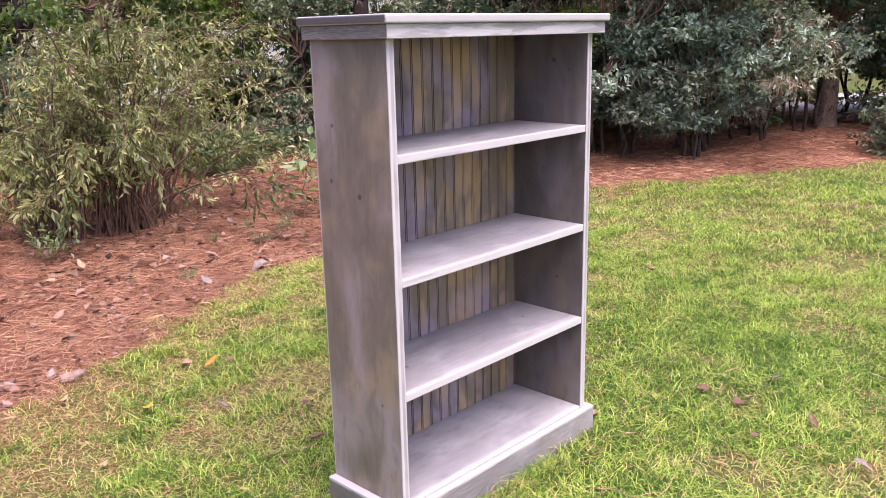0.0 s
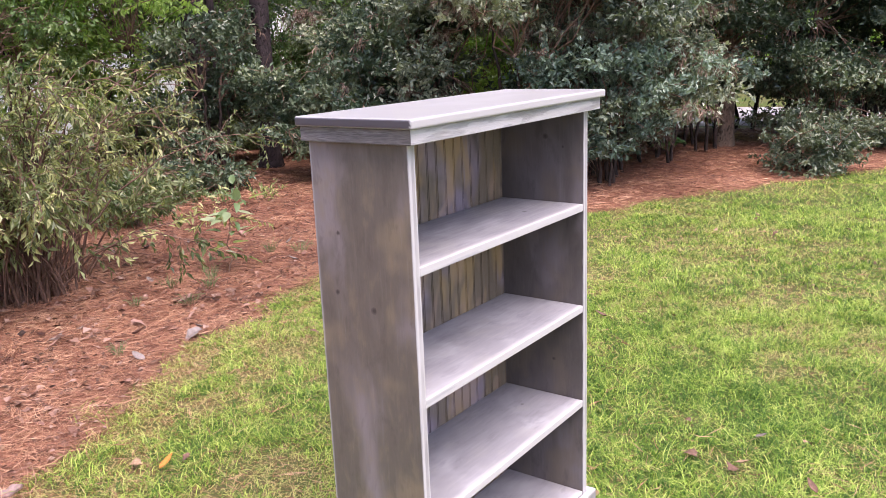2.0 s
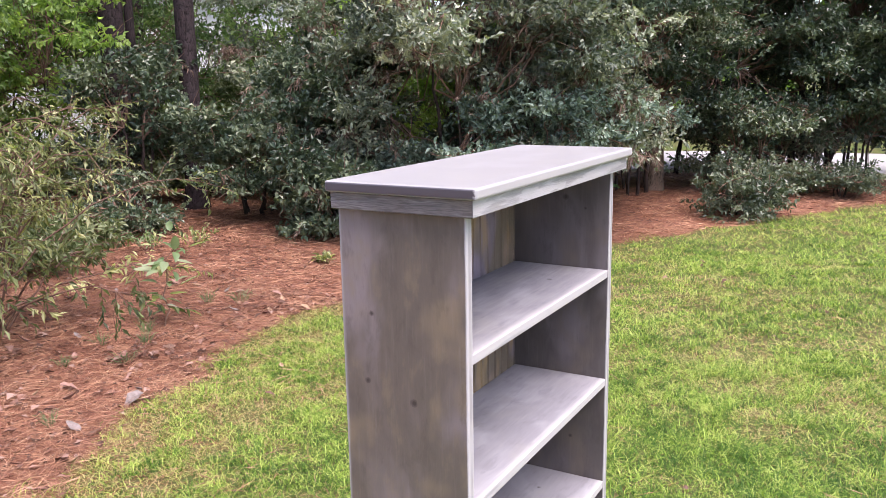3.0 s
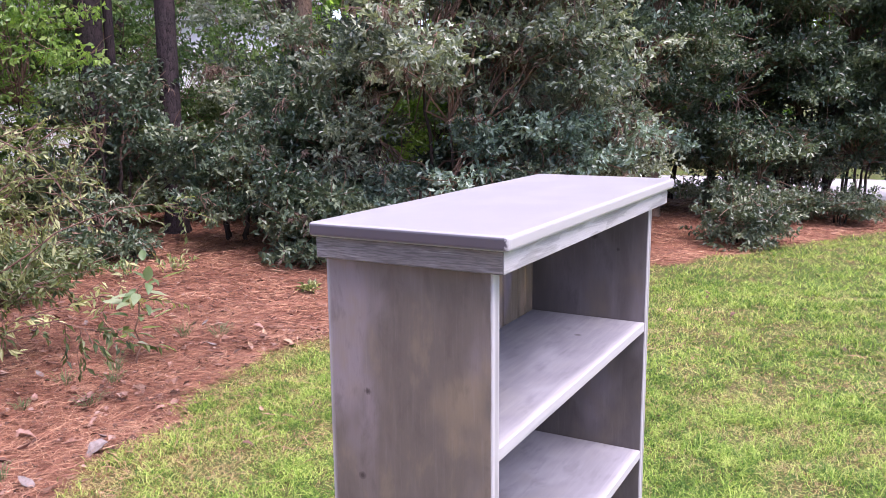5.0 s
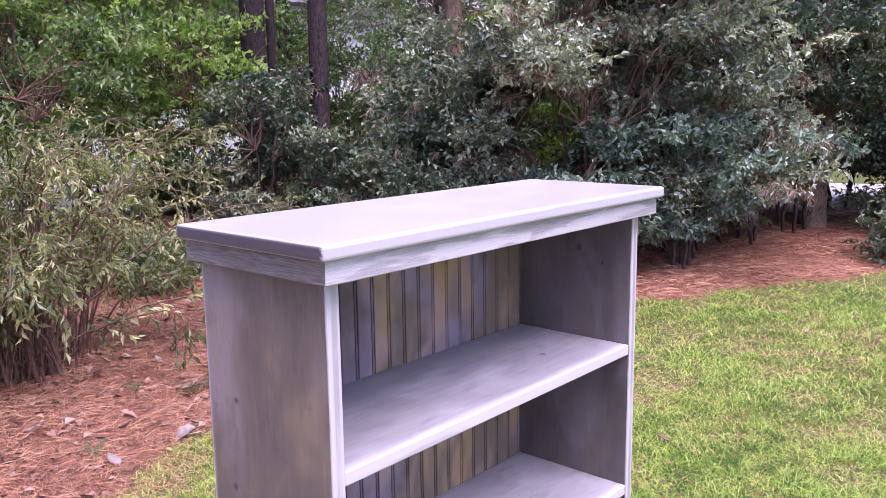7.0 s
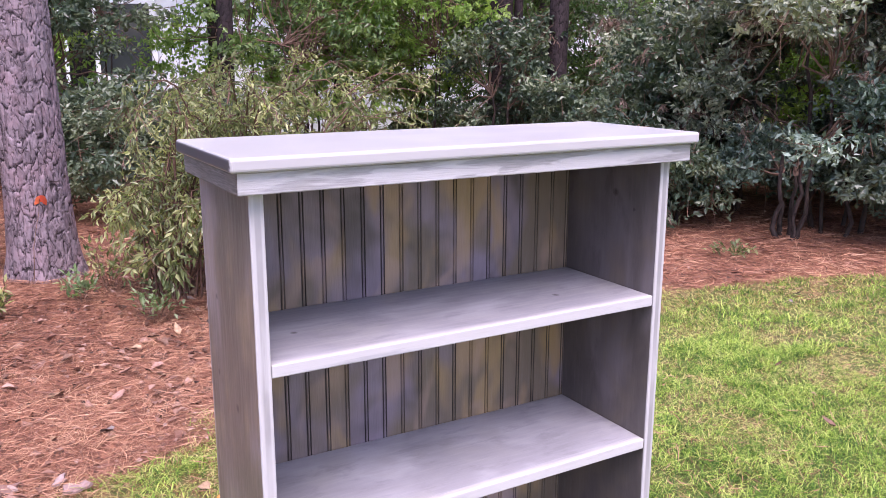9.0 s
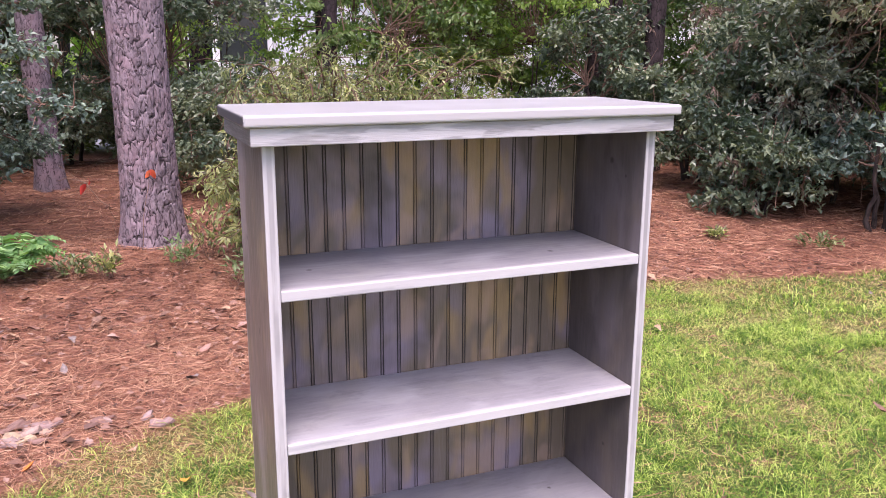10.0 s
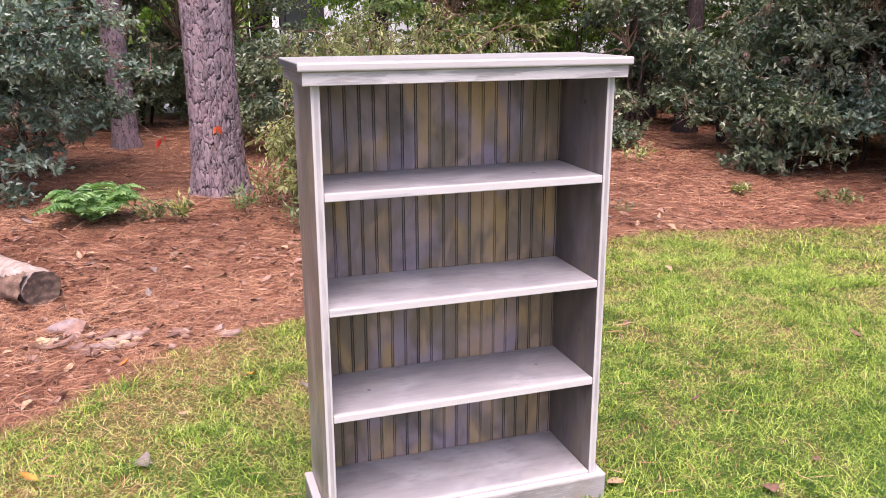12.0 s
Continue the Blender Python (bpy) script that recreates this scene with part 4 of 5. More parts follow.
for k, (sx, sy, size, tall, low, leaf, lumps, per, mat, label) in enumerate(SHRUBS):
    shrub("evergreen_shrub" if mat not in (M_OLIVE, M_BRIGHT_GREEN, M_SAPLING) else "undergrowth_bush", 100 + k, sx, sy, size, tall, low, leaf, lumps, per, mat, label, dry=0.16 if mat is M_GREY_GREEN else 0.04, leaves_per=10, squash=0.55, hollow=0.43 if tall > 1.8 else 0.3)
shrub("evergreen_shrub", 112, -1.95, 4.62, 1.05, 2.6, 0.06, (0.046, 0.027), 84, 74, M_BLUE_GREEN, "dense blue-green evergreen shrub hanging low over the straw", leaves_per=12, squash=0.5, dry=0.02,
      extra=[(1.22, -0.5, 0.84, 0.2), (1.05, -0.45, 0.86, 0.24), (0.8, -0.5, 0.95, 0.25), (0.62, -0.5, 0.55, 0.3), (0.45, -0.55, 0.28, 0.28), (0.3, -0.65, 0.12, 0.2), (0.6, -0.3, 1.2, 0.3), (0.7, -0.2, 1.6, 0.35), (0.4, -0.6, 0.7, 0.3)])
shrub("low_shrub", 140, 6.8, 0.86, 0.45, 0.42, 0.05, (0.050, 0.026), 30, 46, M_LOW_SHRUB, "low ragged grey-green shrub at the bed's edge", stems=4, stem_r=0.012, hollow=0.3)
shrub("low_shrub", 141, 8.4, 0.1, 0.36, 0.30, 0.04, (0.046, 0.024), 24, 50, M_LOW_SHRUB, "low ragged grey-green shrub at the bed's edge", stems=4, stem_r=0.012, hollow=0.3)


def arching_shrub(seed, x, y, canes=62, wide=1.0, high=1.0, pale=0.52, arc=(0.0, 2 * np.pi)):
    """The loose yellowing shrub: many thin canes that arch out and hang with narrow leaves."""
    rng = np.random.default_rng(seed)
    thing = tagged(empty("arching_shrub", x, y, height_at(x, y)), "loose yellow-green shrub with arching canes and drooping narrow leaves", "shrub")
    tips, ways, tone, twigs = [], [], [], []
    for k in range(canes):
        a = rng.uniform(*arc)
        out = wide * rng.uniform(0.4, 1.2) * (1.0 if math.sin(a) < 0.3 else 0.75) * (0.62 if math.cos(a) < -0.45 else 1.15 if math.cos(a) > 0.3 else 1.0)
        rise = high * rng.uniform(0.35, 1.3) * (1.15 - 0.25 * out)
        u = np.linspace(0, 1, 12)
        line = np.stack([math.cos(a) * out * u ** 1.4 + rng.normal(0, 0.07), math.sin(a) * out * u ** 1.4 + rng.normal(0, 0.07), rise * np.sin(u * rng.uniform(1.75, 2.35)) / math.sin(1.57) - 0.02], -1)
        line[1:] += np.cumsum(rng.normal(0, 0.012, (11, 3)), 0)
        line[:, 2] = np.maximum(line[:, 2], 0.02 * u - 0.02)
        v, f = tubes([(line, 0.007, 0.0018)], 4)
        part("cane", arrays("cane", v, f, np.full(len(v), 0.6)), M_CANE, thing)
        kind = rng.normal(pale, 0.32)
        for c in range(12):
            t = rng.uniform(0.0, 1.0) ** 0.7 * 0.72 + 0.28
            i = min(10, int(t * 11))
            p = line[i] + (line[i + 1] - line[i]) * (t * 11 - i)
            w = unit(unit(line[i + 1] - line[i]) * 0.6 + rng.normal(0, 0.55, 3) + np.array([0, 0, -0.25]))
            e = p + w * rng.uniform(0.1, 0.26) * (0.5 + 0.5 * wide)
            twigs.append((np.stack([p, (p + e) / 2 + rng.normal(0, 0.01, 3), e]), 0.0022, 0.001))
            tips.append(e), ways.append(w), tone.append(kind + rng.normal(0, 0.15))
    for k in range(canes // 2):
        a, out, rise = rng.uniform(0, 2 * np.pi), wide * rng.uniform(0.15, 0.6), high * rng.uniform(0.15, 0.6)
        u = np.linspace(0, 1, 6)
        line = np.stack([math.cos(a) * out * u, math.sin(a) * out * u, rise * np.sin(u * 2.7) - 0.02], -1) + np.cumsum(rng.normal(0, 0.012, (6, 3)), 0)
        twigs.append((line, 0.0035, 0.001))
    v, f = tubes(twigs, 3)
    tagged(part("twigwork", arrays("twigwork", v, f, np.full(len(v), 0.6)), M_CANE, thing), kind="stuff")
    tips, ways, tone = np.array(tips), np.array(ways), np.clip(np.array(tone), 0, 1)
    lower = tips[:, 2] < 0.55 * high
    V, F, T = join([twig_leaves(rng, tips[lower], ways[lower], 10, 0.19, 0.058, 0.020, 0.5, tone[lower]), twig_leaves(rng, tips[~lower], ways[~lower], 13, 0.20, 0.042, 0.0135, 0.3, tone[~lower] * 0.85)])
    part("foliage", arrays("foliage", V, F, T), M_YELLOW_GREEN, thing)
    return thing


arching_shrub(301, 0.64, 3.38)
arching_shrub(302, 0.22, 3.42, 30, 0.5, 0.78, 0.72)
arching_shrub(303, 0.92, 3.55, 16, 0.95, 1.1, 0.78, (-0.5, 1.1))


def pine_tree(seed, x, y, r, lean, label, around=96, up=260, height=9.5, crown=True, bark=None, plate=0.095, flare=0.07, leafy=None):
    rng = np.random.default_rng(seed)
    g = height_at(x, y)
    thing = tagged(empty("pine_tree" if leafy is None else "woodland_tree", x, y, g), label, "tree")
    V, F, T = trunk_arrays(rng, (0, 0, -0.08), (lean[0] * height, lean[1] * height, height), r, r * 0.72, flare, around, up, plate, 0.075 * r)
    part("trunk", arrays("trunk", V, F, T, True), bark or M_PINE_BARK, thing, "bark in upright scaly plates")
    top = np.array([lean[0] * height, lean[1] * height, height])
    if crown:
        spots, limbs = [], []
        for k in range(6):
            a, h = rng.uniform(0, 2 * np.pi), height * rng.uniform(0.72, 1.08)
            reach = rng.uniform(0.6, 2.2)
            e = np.array([lean[0] * h + math.cos(a) * reach, lean[1] * h + math.sin(a) * reach, h + rng.uniform(0, 0.5)])
            spots.append((*e, rng.uniform(0.5, 0.9)))
            s = np.array([lean[0] * h, lean[1] * h, min(h - 0.3, height * 0.98)])
            limbs.append((bent(rng, s, e, 0.05, 0.05), 0.04, 0.01))
        v, f = tubes(limbs, 5)
        part("limbwork", arrays("limbwork", v, f, np.full(len(v), 0.7), True), M_DARK_BARK, thing)
        tips, ways = crown_twigs(rng, spots, 16)
        V, F, T = twig_leaves(rng, tips, ways, 9, 0.5, 0.26, 0.12, 0.2, None, 0.9, True)
        part("crown", arrays("crown", V, F, T), leafy or M_EVERGREEN, thing)
    return thing


pine_tree(401, -0.335, 4.1, 0.165, (-0.03, 0.0), "big pine with purple-grey plated bark rising from the straw bed", 170, 420, plate=0.15, flare=0.075, height=11.0)
pine_tree(402, -1.02, 6.5, 0.105, (-0.045, 0.0), "slim pine with grey-brown plated bark in the wood", 80, 190, plate=0.075, flare=0.05, height=11.0)
pine_tree(403, 4.68, 6.97, 0.135, (-0.012, 0.0), "dark-barked tree trunk standing back in the wood", 64, 160, bark=M_DARK_BARK)
pine_tree(404, 4.50, 5.70, 0.095, (-0.006, 0.0), "dark-barked tree trunk standing back in the wood", 64, 160, bark=M_DARK_BARK)
pine_tree(407, 4.86, 6.92, 0.050, (0.0, 0.0), "slim dark trunk close beside a thicker one", 28, 80, bark=M_DARK_BARK, crown=False, flare=0.02)
pine_tree(405, 6.15, 5.4, 0.115, (0.0, 0.0), "slim grey pine trunk among the evergreen shrubs", 48, 160, bark=M_BROWN_BARK, crown=False)
pine_tree(406, 7.75, 1.95, 0.10, (0.01, 0.01), "brown tree trunk under the evergreen branches", 48, 120, bark=M_BROWN_BARK, crown=False, flare=0.03)
FAR_TREES = [(2.0, 8.8, 0.12), (3.6, 9.0, 0.10), (0.6, 9.6, 0.14), (7.4, 6.6, 0.12), (8.6, 5.0, 0.13), (9.6, 3.4, 0.12), (-2.9, 8.9, 0.14), (-4.6, 6.8, 0.12), (1.6, 7.2, 0.08), (6.4, 8.6, 0.1), (-6.2, 4.6, 0.13)]
for k, (tx, ty, tr) in enumerate(FAR_TREES):
    pine_tree(420 + k, tx, ty, tr, (0.01 * (k % 3 - 1), 0.0), "broad-leaved woodland tree with bright green leaves", 28, 60, height=8.5 + (k % 4) * 0.8, bark=M_DARK_BARK, leafy=M_BRIGHT_GREEN)
UNDERSTOREY = [(2.4, 8.3, 1.2, 3.6, 0.75), (5.4, 9.6, 1.3, 4.0, 0.45), (0.9, 8.9, 1.3, 3.8, 0.7), (7.0, 5.9, 1.4, 4.0, 0.8), (8.4, 4.6, 1.4, 4.2, 0.8), (-0.9, 9.6, 1.4, 4.0, 0.8), (-3.2, 6.6, 1.4, 4.0, 0.6), (3.9, 9.2, 1.3, 3.8, 0.55),
               (6.9, 8.2, 1.3, 4.0, 0.6), (4.4, 10.3, 1.3, 4.0, 0.6), (-2.6, 10.0, 1.3, 4.0, 0.6), (4.6, 8.7, 1.2, 3.6, 0.95), (6.2, 9.4, 1.2, 4.0, 0.5), (7.7, 8.9, 1.3, 4.0, 0.5), (3.2, 7.7, 1.1, 3.4, 0.6), (5.6, 7.9, 1.0, 3.6, 0.95), (3.0, 9.0, 1.2, 3.6, 1.0),
               (2.2, 6.9, 0.9, 2.6, 1.0), (3.9, 7.3, 0.9, 3.0, 1.05)]
# lit or shaded look comes from the leaf colour chosen for each tree
for k, (tx, ty, size, tall, low) in enumerate(UNDERSTOREY):
    shrub("understorey_tree", 460 + k, tx, ty, size, tall, low, (0.066, 0.036), 54 if tx > 4.5 else 42, 30, M_WOODLAND if tx > 4.5 or k % 4 == 1 else M_BRIGHT_GREEN, "young understorey tree with green leaves, sun or shade in their colour", stems=2, category="tree", leaves_per=8, squash=0.6, droop=0.6, stem_r=0.012, hollow=0.46)


# unseen trees, added above the hedge to block skylight from the bed
SHADE_TREES = [(7.0, 2.5, 1.6, 4.8, 2.9), (9.6, 0.6, 1.5, 5.0, 2.9)]
for k, (tx, ty, size, tall, low) in enumerate(SHADE_TREES):
    shrub("shade_tree", 520 + k, tx, ty, size, tall, low, (0.12, 0.06), 56, 26, M_EVERGREEN, "unseen evergreen tree added to shade the hedge and straw", stems=2, category="tree", leaves_per=9, small=True, squash=0.5, stem_r=0.03)


# ---- far woods and the house beyond the drive ----
def far_tree(seed, x, y, size, tall, material):
    rng = np.random.default_rng(seed)
    thing = tagged(empty("far_tree", x, y, height_at(x, y)), "leafy tree at the far side of the drive", "tree", "trees beyond the drive")
    V, F = tubes([(bent(rng, (0, 0, -0.1), (0, 0, tall * 0.8), 0, 0.02), 0.18, 0.06)], 8)
    part("trunk", arrays("trunk", V, F, np.full(len(V), 0.6), True), M_DARK_BARK, thing)
    spots = []
    for k in range(34):
        a, h = rng.uniform(0, 2 * np.pi), 0.3 + (tall - 0.3) * rng.random()
        r = size * math.sqrt(max(0.05, 1 - (h / tall - 0.4) ** 2 * 2.2)) * rng.uniform(0.3, 1)
        spots.append((math.cos(a) * r, math.sin(a) * r, h, rng.uniform(0.7, 1.2)))
    tips, ways = crown_twigs(rng, spots, 3)
    V, F, T = twig_leaves(rng, tips, ways, 8, 0.8, 0.42, 0.24, 0.2, None, 0.9, True)
    part("crown", arrays("crown", V, F, T), material, thing)


for k in range(22):
    a = radians(-38 + k * 8.2)
    r = 20.5 + 4.5 * ((k * 0.618) % 1)
    if not 47 < math.degrees(a) < 84:
        far_tree(600 + k, r * math.cos(a), r * math.sin(a), 2.6 + (k % 3) * 0.5, 6.5 + (k % 4), M_BRIGHT_GREEN)


def build_house():
    """A white weatherboard house far behind the wood."""
    white = plain_material("white_siding", (0.86, 0.86, 0.86), (0.92, 0.92, 0.91), 4.0, 0.6)
    slate = plain_material("grey_roof", (0.12, 0.12, 0.13), (0.2, 0.2, 0.2), 12.0)
    pane = Nodes("dark_pane").done((0.03, 0.035, 0.04), 0.1, 0.6)
    house = tagged(empty("house", 8.0, 15.8, 0.0), "white weatherboard house with a grey roof beyond the trees", "house")
    house.rotation_euler.z = radians(-27)
    part("wall", bevelled_box(-6, 6, -3.5, 3.5, 0.0, 3.2, 0.0), white, house)
    bm = bmesh.new()
    pts = [(-6.4, -4.0, 3.15), (6.4, -4.0, 3.15), (6.4, 4.0, 3.15), (-6.4, 4.0, 3.15), (-6.4, 0, 5.4), (6.4, 0, 5.4)]
    v = [bm.verts.new(p) for p in pts]
    for f in ((0, 1, 5, 4), (2, 3, 4, 5), (0, 4, 3), (1, 2, 5), (0, 3, 2, 1)):
        bm.faces.new([v[i] for i in f])
    part("roof", bm, slate, house)
    for x in (-4.9, 4.9):
        w = part("window", bevelled_box(x - 0.55, x + 0.55, -3.58, -3.49, 0.95, 2.35, 0.0), white, house)
        part("pane", bevelled_box(x - 0.45, x + 0.45, -3.60, -3.581, 1.05, 2.25, 0.0), pane, w)


build_house()


# ---- plants in the straw bed ----
def leaf_sheet(length, width, curl, fold=0.25, lobes=0.0, seed=0):
    """One leaf as a thin bent sheet, from its foot along +x."""
    rng = np.random.default_rng(seed)
    nu, nv = 9, 5
    V = []
    for i in range(nu):
        u = i / (nu - 1)
        half = width * 0.5 * math.sin(math.pi * min(1.0, u ** 0.8)) ** 0.8 * (1 + lobes * math.sin(u * 15.0)) + 0.0006
        for j in range(nv):
            s = j / (nv - 1) * 2 - 1
            V.append((u * length, s * half, fold * abs(s) * half + curl * length * (u - 0.15) ** 2 + rng.normal(0, 0.012) * length * abs(s)))
    F = [(i * nv + j, (i + 1) * nv + j, (i + 1) * nv + j + 1, i * nv + j + 1) for i in range(nu - 1) for j in range(nv - 1)]
    return np.array(V), np.array(F)


def leaf_mesh(name, length, width, curl, tone, **more):
    V, F = leaf_sheet(length, width, curl, **more)
    return arrays(name, V, F, np.clip(tone + (V[:, 1] / max(width, 1e-4)) * 0.15, 0, 1), True)


def build_sapling():
    rng = np.random.default_rng(51)
    x, y = 1.6, 2.98
    plant = tagged(empty("sapling", x, y, height_at(x, y)), "young sapling with broad pale green leaves in the straw", "sapling")
    top = np.array([0.06, -0.06, 0.52])
    stem = bent(rng, (0, 0, -0.02), top, 0.0, 0.05, 9)
    V, F = tubes([(stem, 0.0055, 0.002)], 6)
    part("stem", arrays("stem", V, F, np.full(len(V), 0.5), True), M_TWIG, plant)
    meshes = [leaf_mesh("leaf", 0.105 * k, 0.047 * k, c, t, seed=s) for k, c, t, s in ((1.0, -0.25, 0.75, 1), (0.85, -0.4, 0.45, 2), (1.1, 0.05, 0.95, 3), (0.7, -0.5, 0.3, 4))]
    for k in range(30):
        u = 0.3 + 0.7 * (k / 29) ** 0.8
        p = stem[min(8, int(u * 8))]
        side = rng.uniform(0.0, 0.17) * (1 - 0.5 * u)
        a = k * 2.4 + rng.normal(0, 0.3)
        ob = part("leaf", meshes[k % 4], M_SAPLING, plant)
        up = (68, 45, 15, 50)[k % 4] if k > 25 else rng.uniform(-25, 25)
        ob.matrix_basis = Matrix.Translation((p[0] + math.cos(a) * side, p[1] + math.sin(a) * side, p[2] + rng.uniform(-0.02, 0.02))) @ pose(0, 0, 0, rng.uniform(-25, 25), -up, math.degrees(a))


build_sapling()


def build_fern(seed, x, y, spread, tall, fronds):
    rng = np.random.default_rng(seed)
    plant = tagged(empty("fern", x, y, height_at(x, y)), "bright green feathery plant with paired leaflets beside the pine", "fern")
    for k in range(fronds):
        a = 2 * np.pi * k / fronds + rng.normal(0, 0.2)
        out = spread * rng.uniform(0.6, 1.0)
        u = np.linspace(0, 1, 10)
        line = np.stack([np.cos(a) * out * u, np.sin(a) * out * u, tall * rng.uniform(0.6, 1.1) * np.sin(u * 2.1)], -1)
        V, F = tubes([(line, 0.0025, 0.001)], 4)
        frond = part("frond", arrays("frond", V, F, np.full(len(V), 0.5), True), M_FRESH, plant)
        along = unit(np.gradient(line, axis=0))
        t = np.linspace(0.15, 1.0, 13)
        P = np.stack([np.interp(t, u, line[:, i]) for i in range(3)], -1)
        A = np.stack([np.interp(t, u, along[:, i]) for i in range(3)], -1)
        S = unit(np.cross(A, [0, 0, 1.0]))
        size = 0.062 * np.sin(np.pi * np.clip(t, 0.1, 0.92)) + 0.02
        groups = []
        for s in (-1, 1):
            groups.append(leaf_blades(P, A * 0.45 + S * s + [0, 0, -0.15], np.tile([0, 0, 1.0], (13, 1)) + rng.normal(0, 0.4, (13, 3)), size, size * 0.48, rng.uniform(0.1, 1.0, 13)))
        tagged(part("greenery", arrays("greenery", *join(groups)), M_FRESH, frond), kind="stuff")


build_fern(61, -1.12, 3.45, 0.33, 0.2, 26)
build_fern(62, 7.0, 2.3, 0.2, 0.14, 9)


def build_weed(seed, x, y, tall, spread, leaf, material, label, n=9, narrow=False):
    """A small weed: thin stalks with leaves, or a tuft of blades."""
    rng = np.random.default_rng(seed)
    plant = tagged(empty("weed" if not narrow else "grass_tuft", x, y, height_at(x, y)), label, "weed" if not narrow else "grass tuft")
    for k in range(n):
        a, r = rng.uniform(0, 2 * np.pi), spread * rng.uniform(0.2, 1)
        e = np.array([math.cos(a) * r, math.sin(a) * r, tall * rng.uniform(0.5, 1.1)])
        s = np.array([math.cos(a) * r * 0.25, math.sin(a) * r * 0.25, -0.01])
        line = bent(rng, s, e, 0.02, 0.05, 6)
        V, F = tubes([(line, 0.0016, 0.0007)], 3)
        stalk = part("stalk" if not narrow else "blade", arrays("stalk", V, F, np.full(len(V), 0.4)), M_TWIG if not narrow else material, plant)
        if not narrow:
            m = 9
            tips = line[2:][np.arange(m) % 4] + rng.normal(0, 0.012, (m, 3))
            V, F, T = leaf_blades(tips, rng.normal(0, 0.6, (m, 3)) + unit(e - s), np.tile([0, 0, 1.0], (m, 1)), leaf * rng.uniform(0.6, 1.1, m), leaf * 0.36, rng.uniform(0.1, 1, m))
            part("foliage", arrays("foliage", V, F, T), material, stalk)


for k, (x, y, tall, spread) in enumerate([(-0.05, 3.62, 0.26, 0.16), (0.12, 3.45, 0.30, 0.2), (-0.22, 3.45, 0.16, 0.12), (-0.62, 3.35, 0.15, 0.08), (-0.78, 3.4, 0.12, 0.1), (0.05, 3.05, 0.2, 0.15), (3.0, 4.2, 0.15, 0.2), (3.75, 2.75, 0.08, 0.18), (2.75, 4.4, 0.12, 0.15), (3.2, 3.1, 0.06, 0.1)]):
    build_weed(70 + k, x, y, tall, spread, 0.05, (M_YELLOW_GREEN, M_OLIVE, M_SAPLING)[k % 3], "small leafy weed growing out of the pine straw", 12)
for k, (x, y, tall, spread) in enumerate([(2.07, 3.11, 0.09, 0.1), (2.18, 2.95, 0.08, 0.12), (1.33, 2.82, 0.07, 0.1), (1.2, 3.0, 0.07, 0.1), (1.45, 2.95, 0.09, 0.08), (0.45, 2.37, 0.06, 0.08), (1.1, 2.7, 0.06, 0.12), (0.9, 2.9, 0.05, 0.08)]):
    build_weed(90 + k, x, y, tall, spread, 0.05, M_SAPLING, "sparse tuft of grass in the pine straw", 26, True)


def build_red_sprig():
    rng = np.random.default_rng(5)
    sprig = tagged(empty("sprig", -0.55, 3.88, height_at(-0.55, 3.88)), "thin bare sprig with red and orange leaves by the pine", "sprig")
    z = -sprig.location.z
    for a, b in (((0.0, 0.0, -0.03), (-0.03, 0.0, z + 0.41)), ((-0.02, 0, z + 0.38), (-0.28, 0.01, z + 0.64)), ((-0.14, 0.0, z + 0.53), (-0.30, 0.02, z + 0.55))):
        V, F = tubes([(bent(rng, a, b, 0.02, 0.05), 0.003, 0.0012)], 4)
        part("twig", arrays("twig", V, F, np.full(len(V), 0.5)), M_TWIG, sprig)
    for k, (dx, dz, turn, size) in enumerate(((-0.145, 0.53, 200, 0.07), (-0.13, 0.56, 80, 0.05), (0.2, 0.60, 20, 0.07), (0.205, 0.595, 130, 0.055))):
        ob = part("leaf", leaf_mesh("leaf", size, size * 0.55, -0.3, 0.3 + 0.2 * k, seed=k), M_RED, sprig)
        ob.matrix_basis = pose(dx, -0.02 if k < 2 else -0.06, z + dz, 70, 50, turn)
    V, F = tubes([(bent(rng, (0.12, -0.06, -0.02), (0.2, -0.06, z + 0.58), 0.0, 0.04), 0.0025, 0.0012)], 4)
    part("twig", arrays("twig", V, F, np.full(len(V), 0.5)), M_TWIG, sprig)


build_red_sprig()


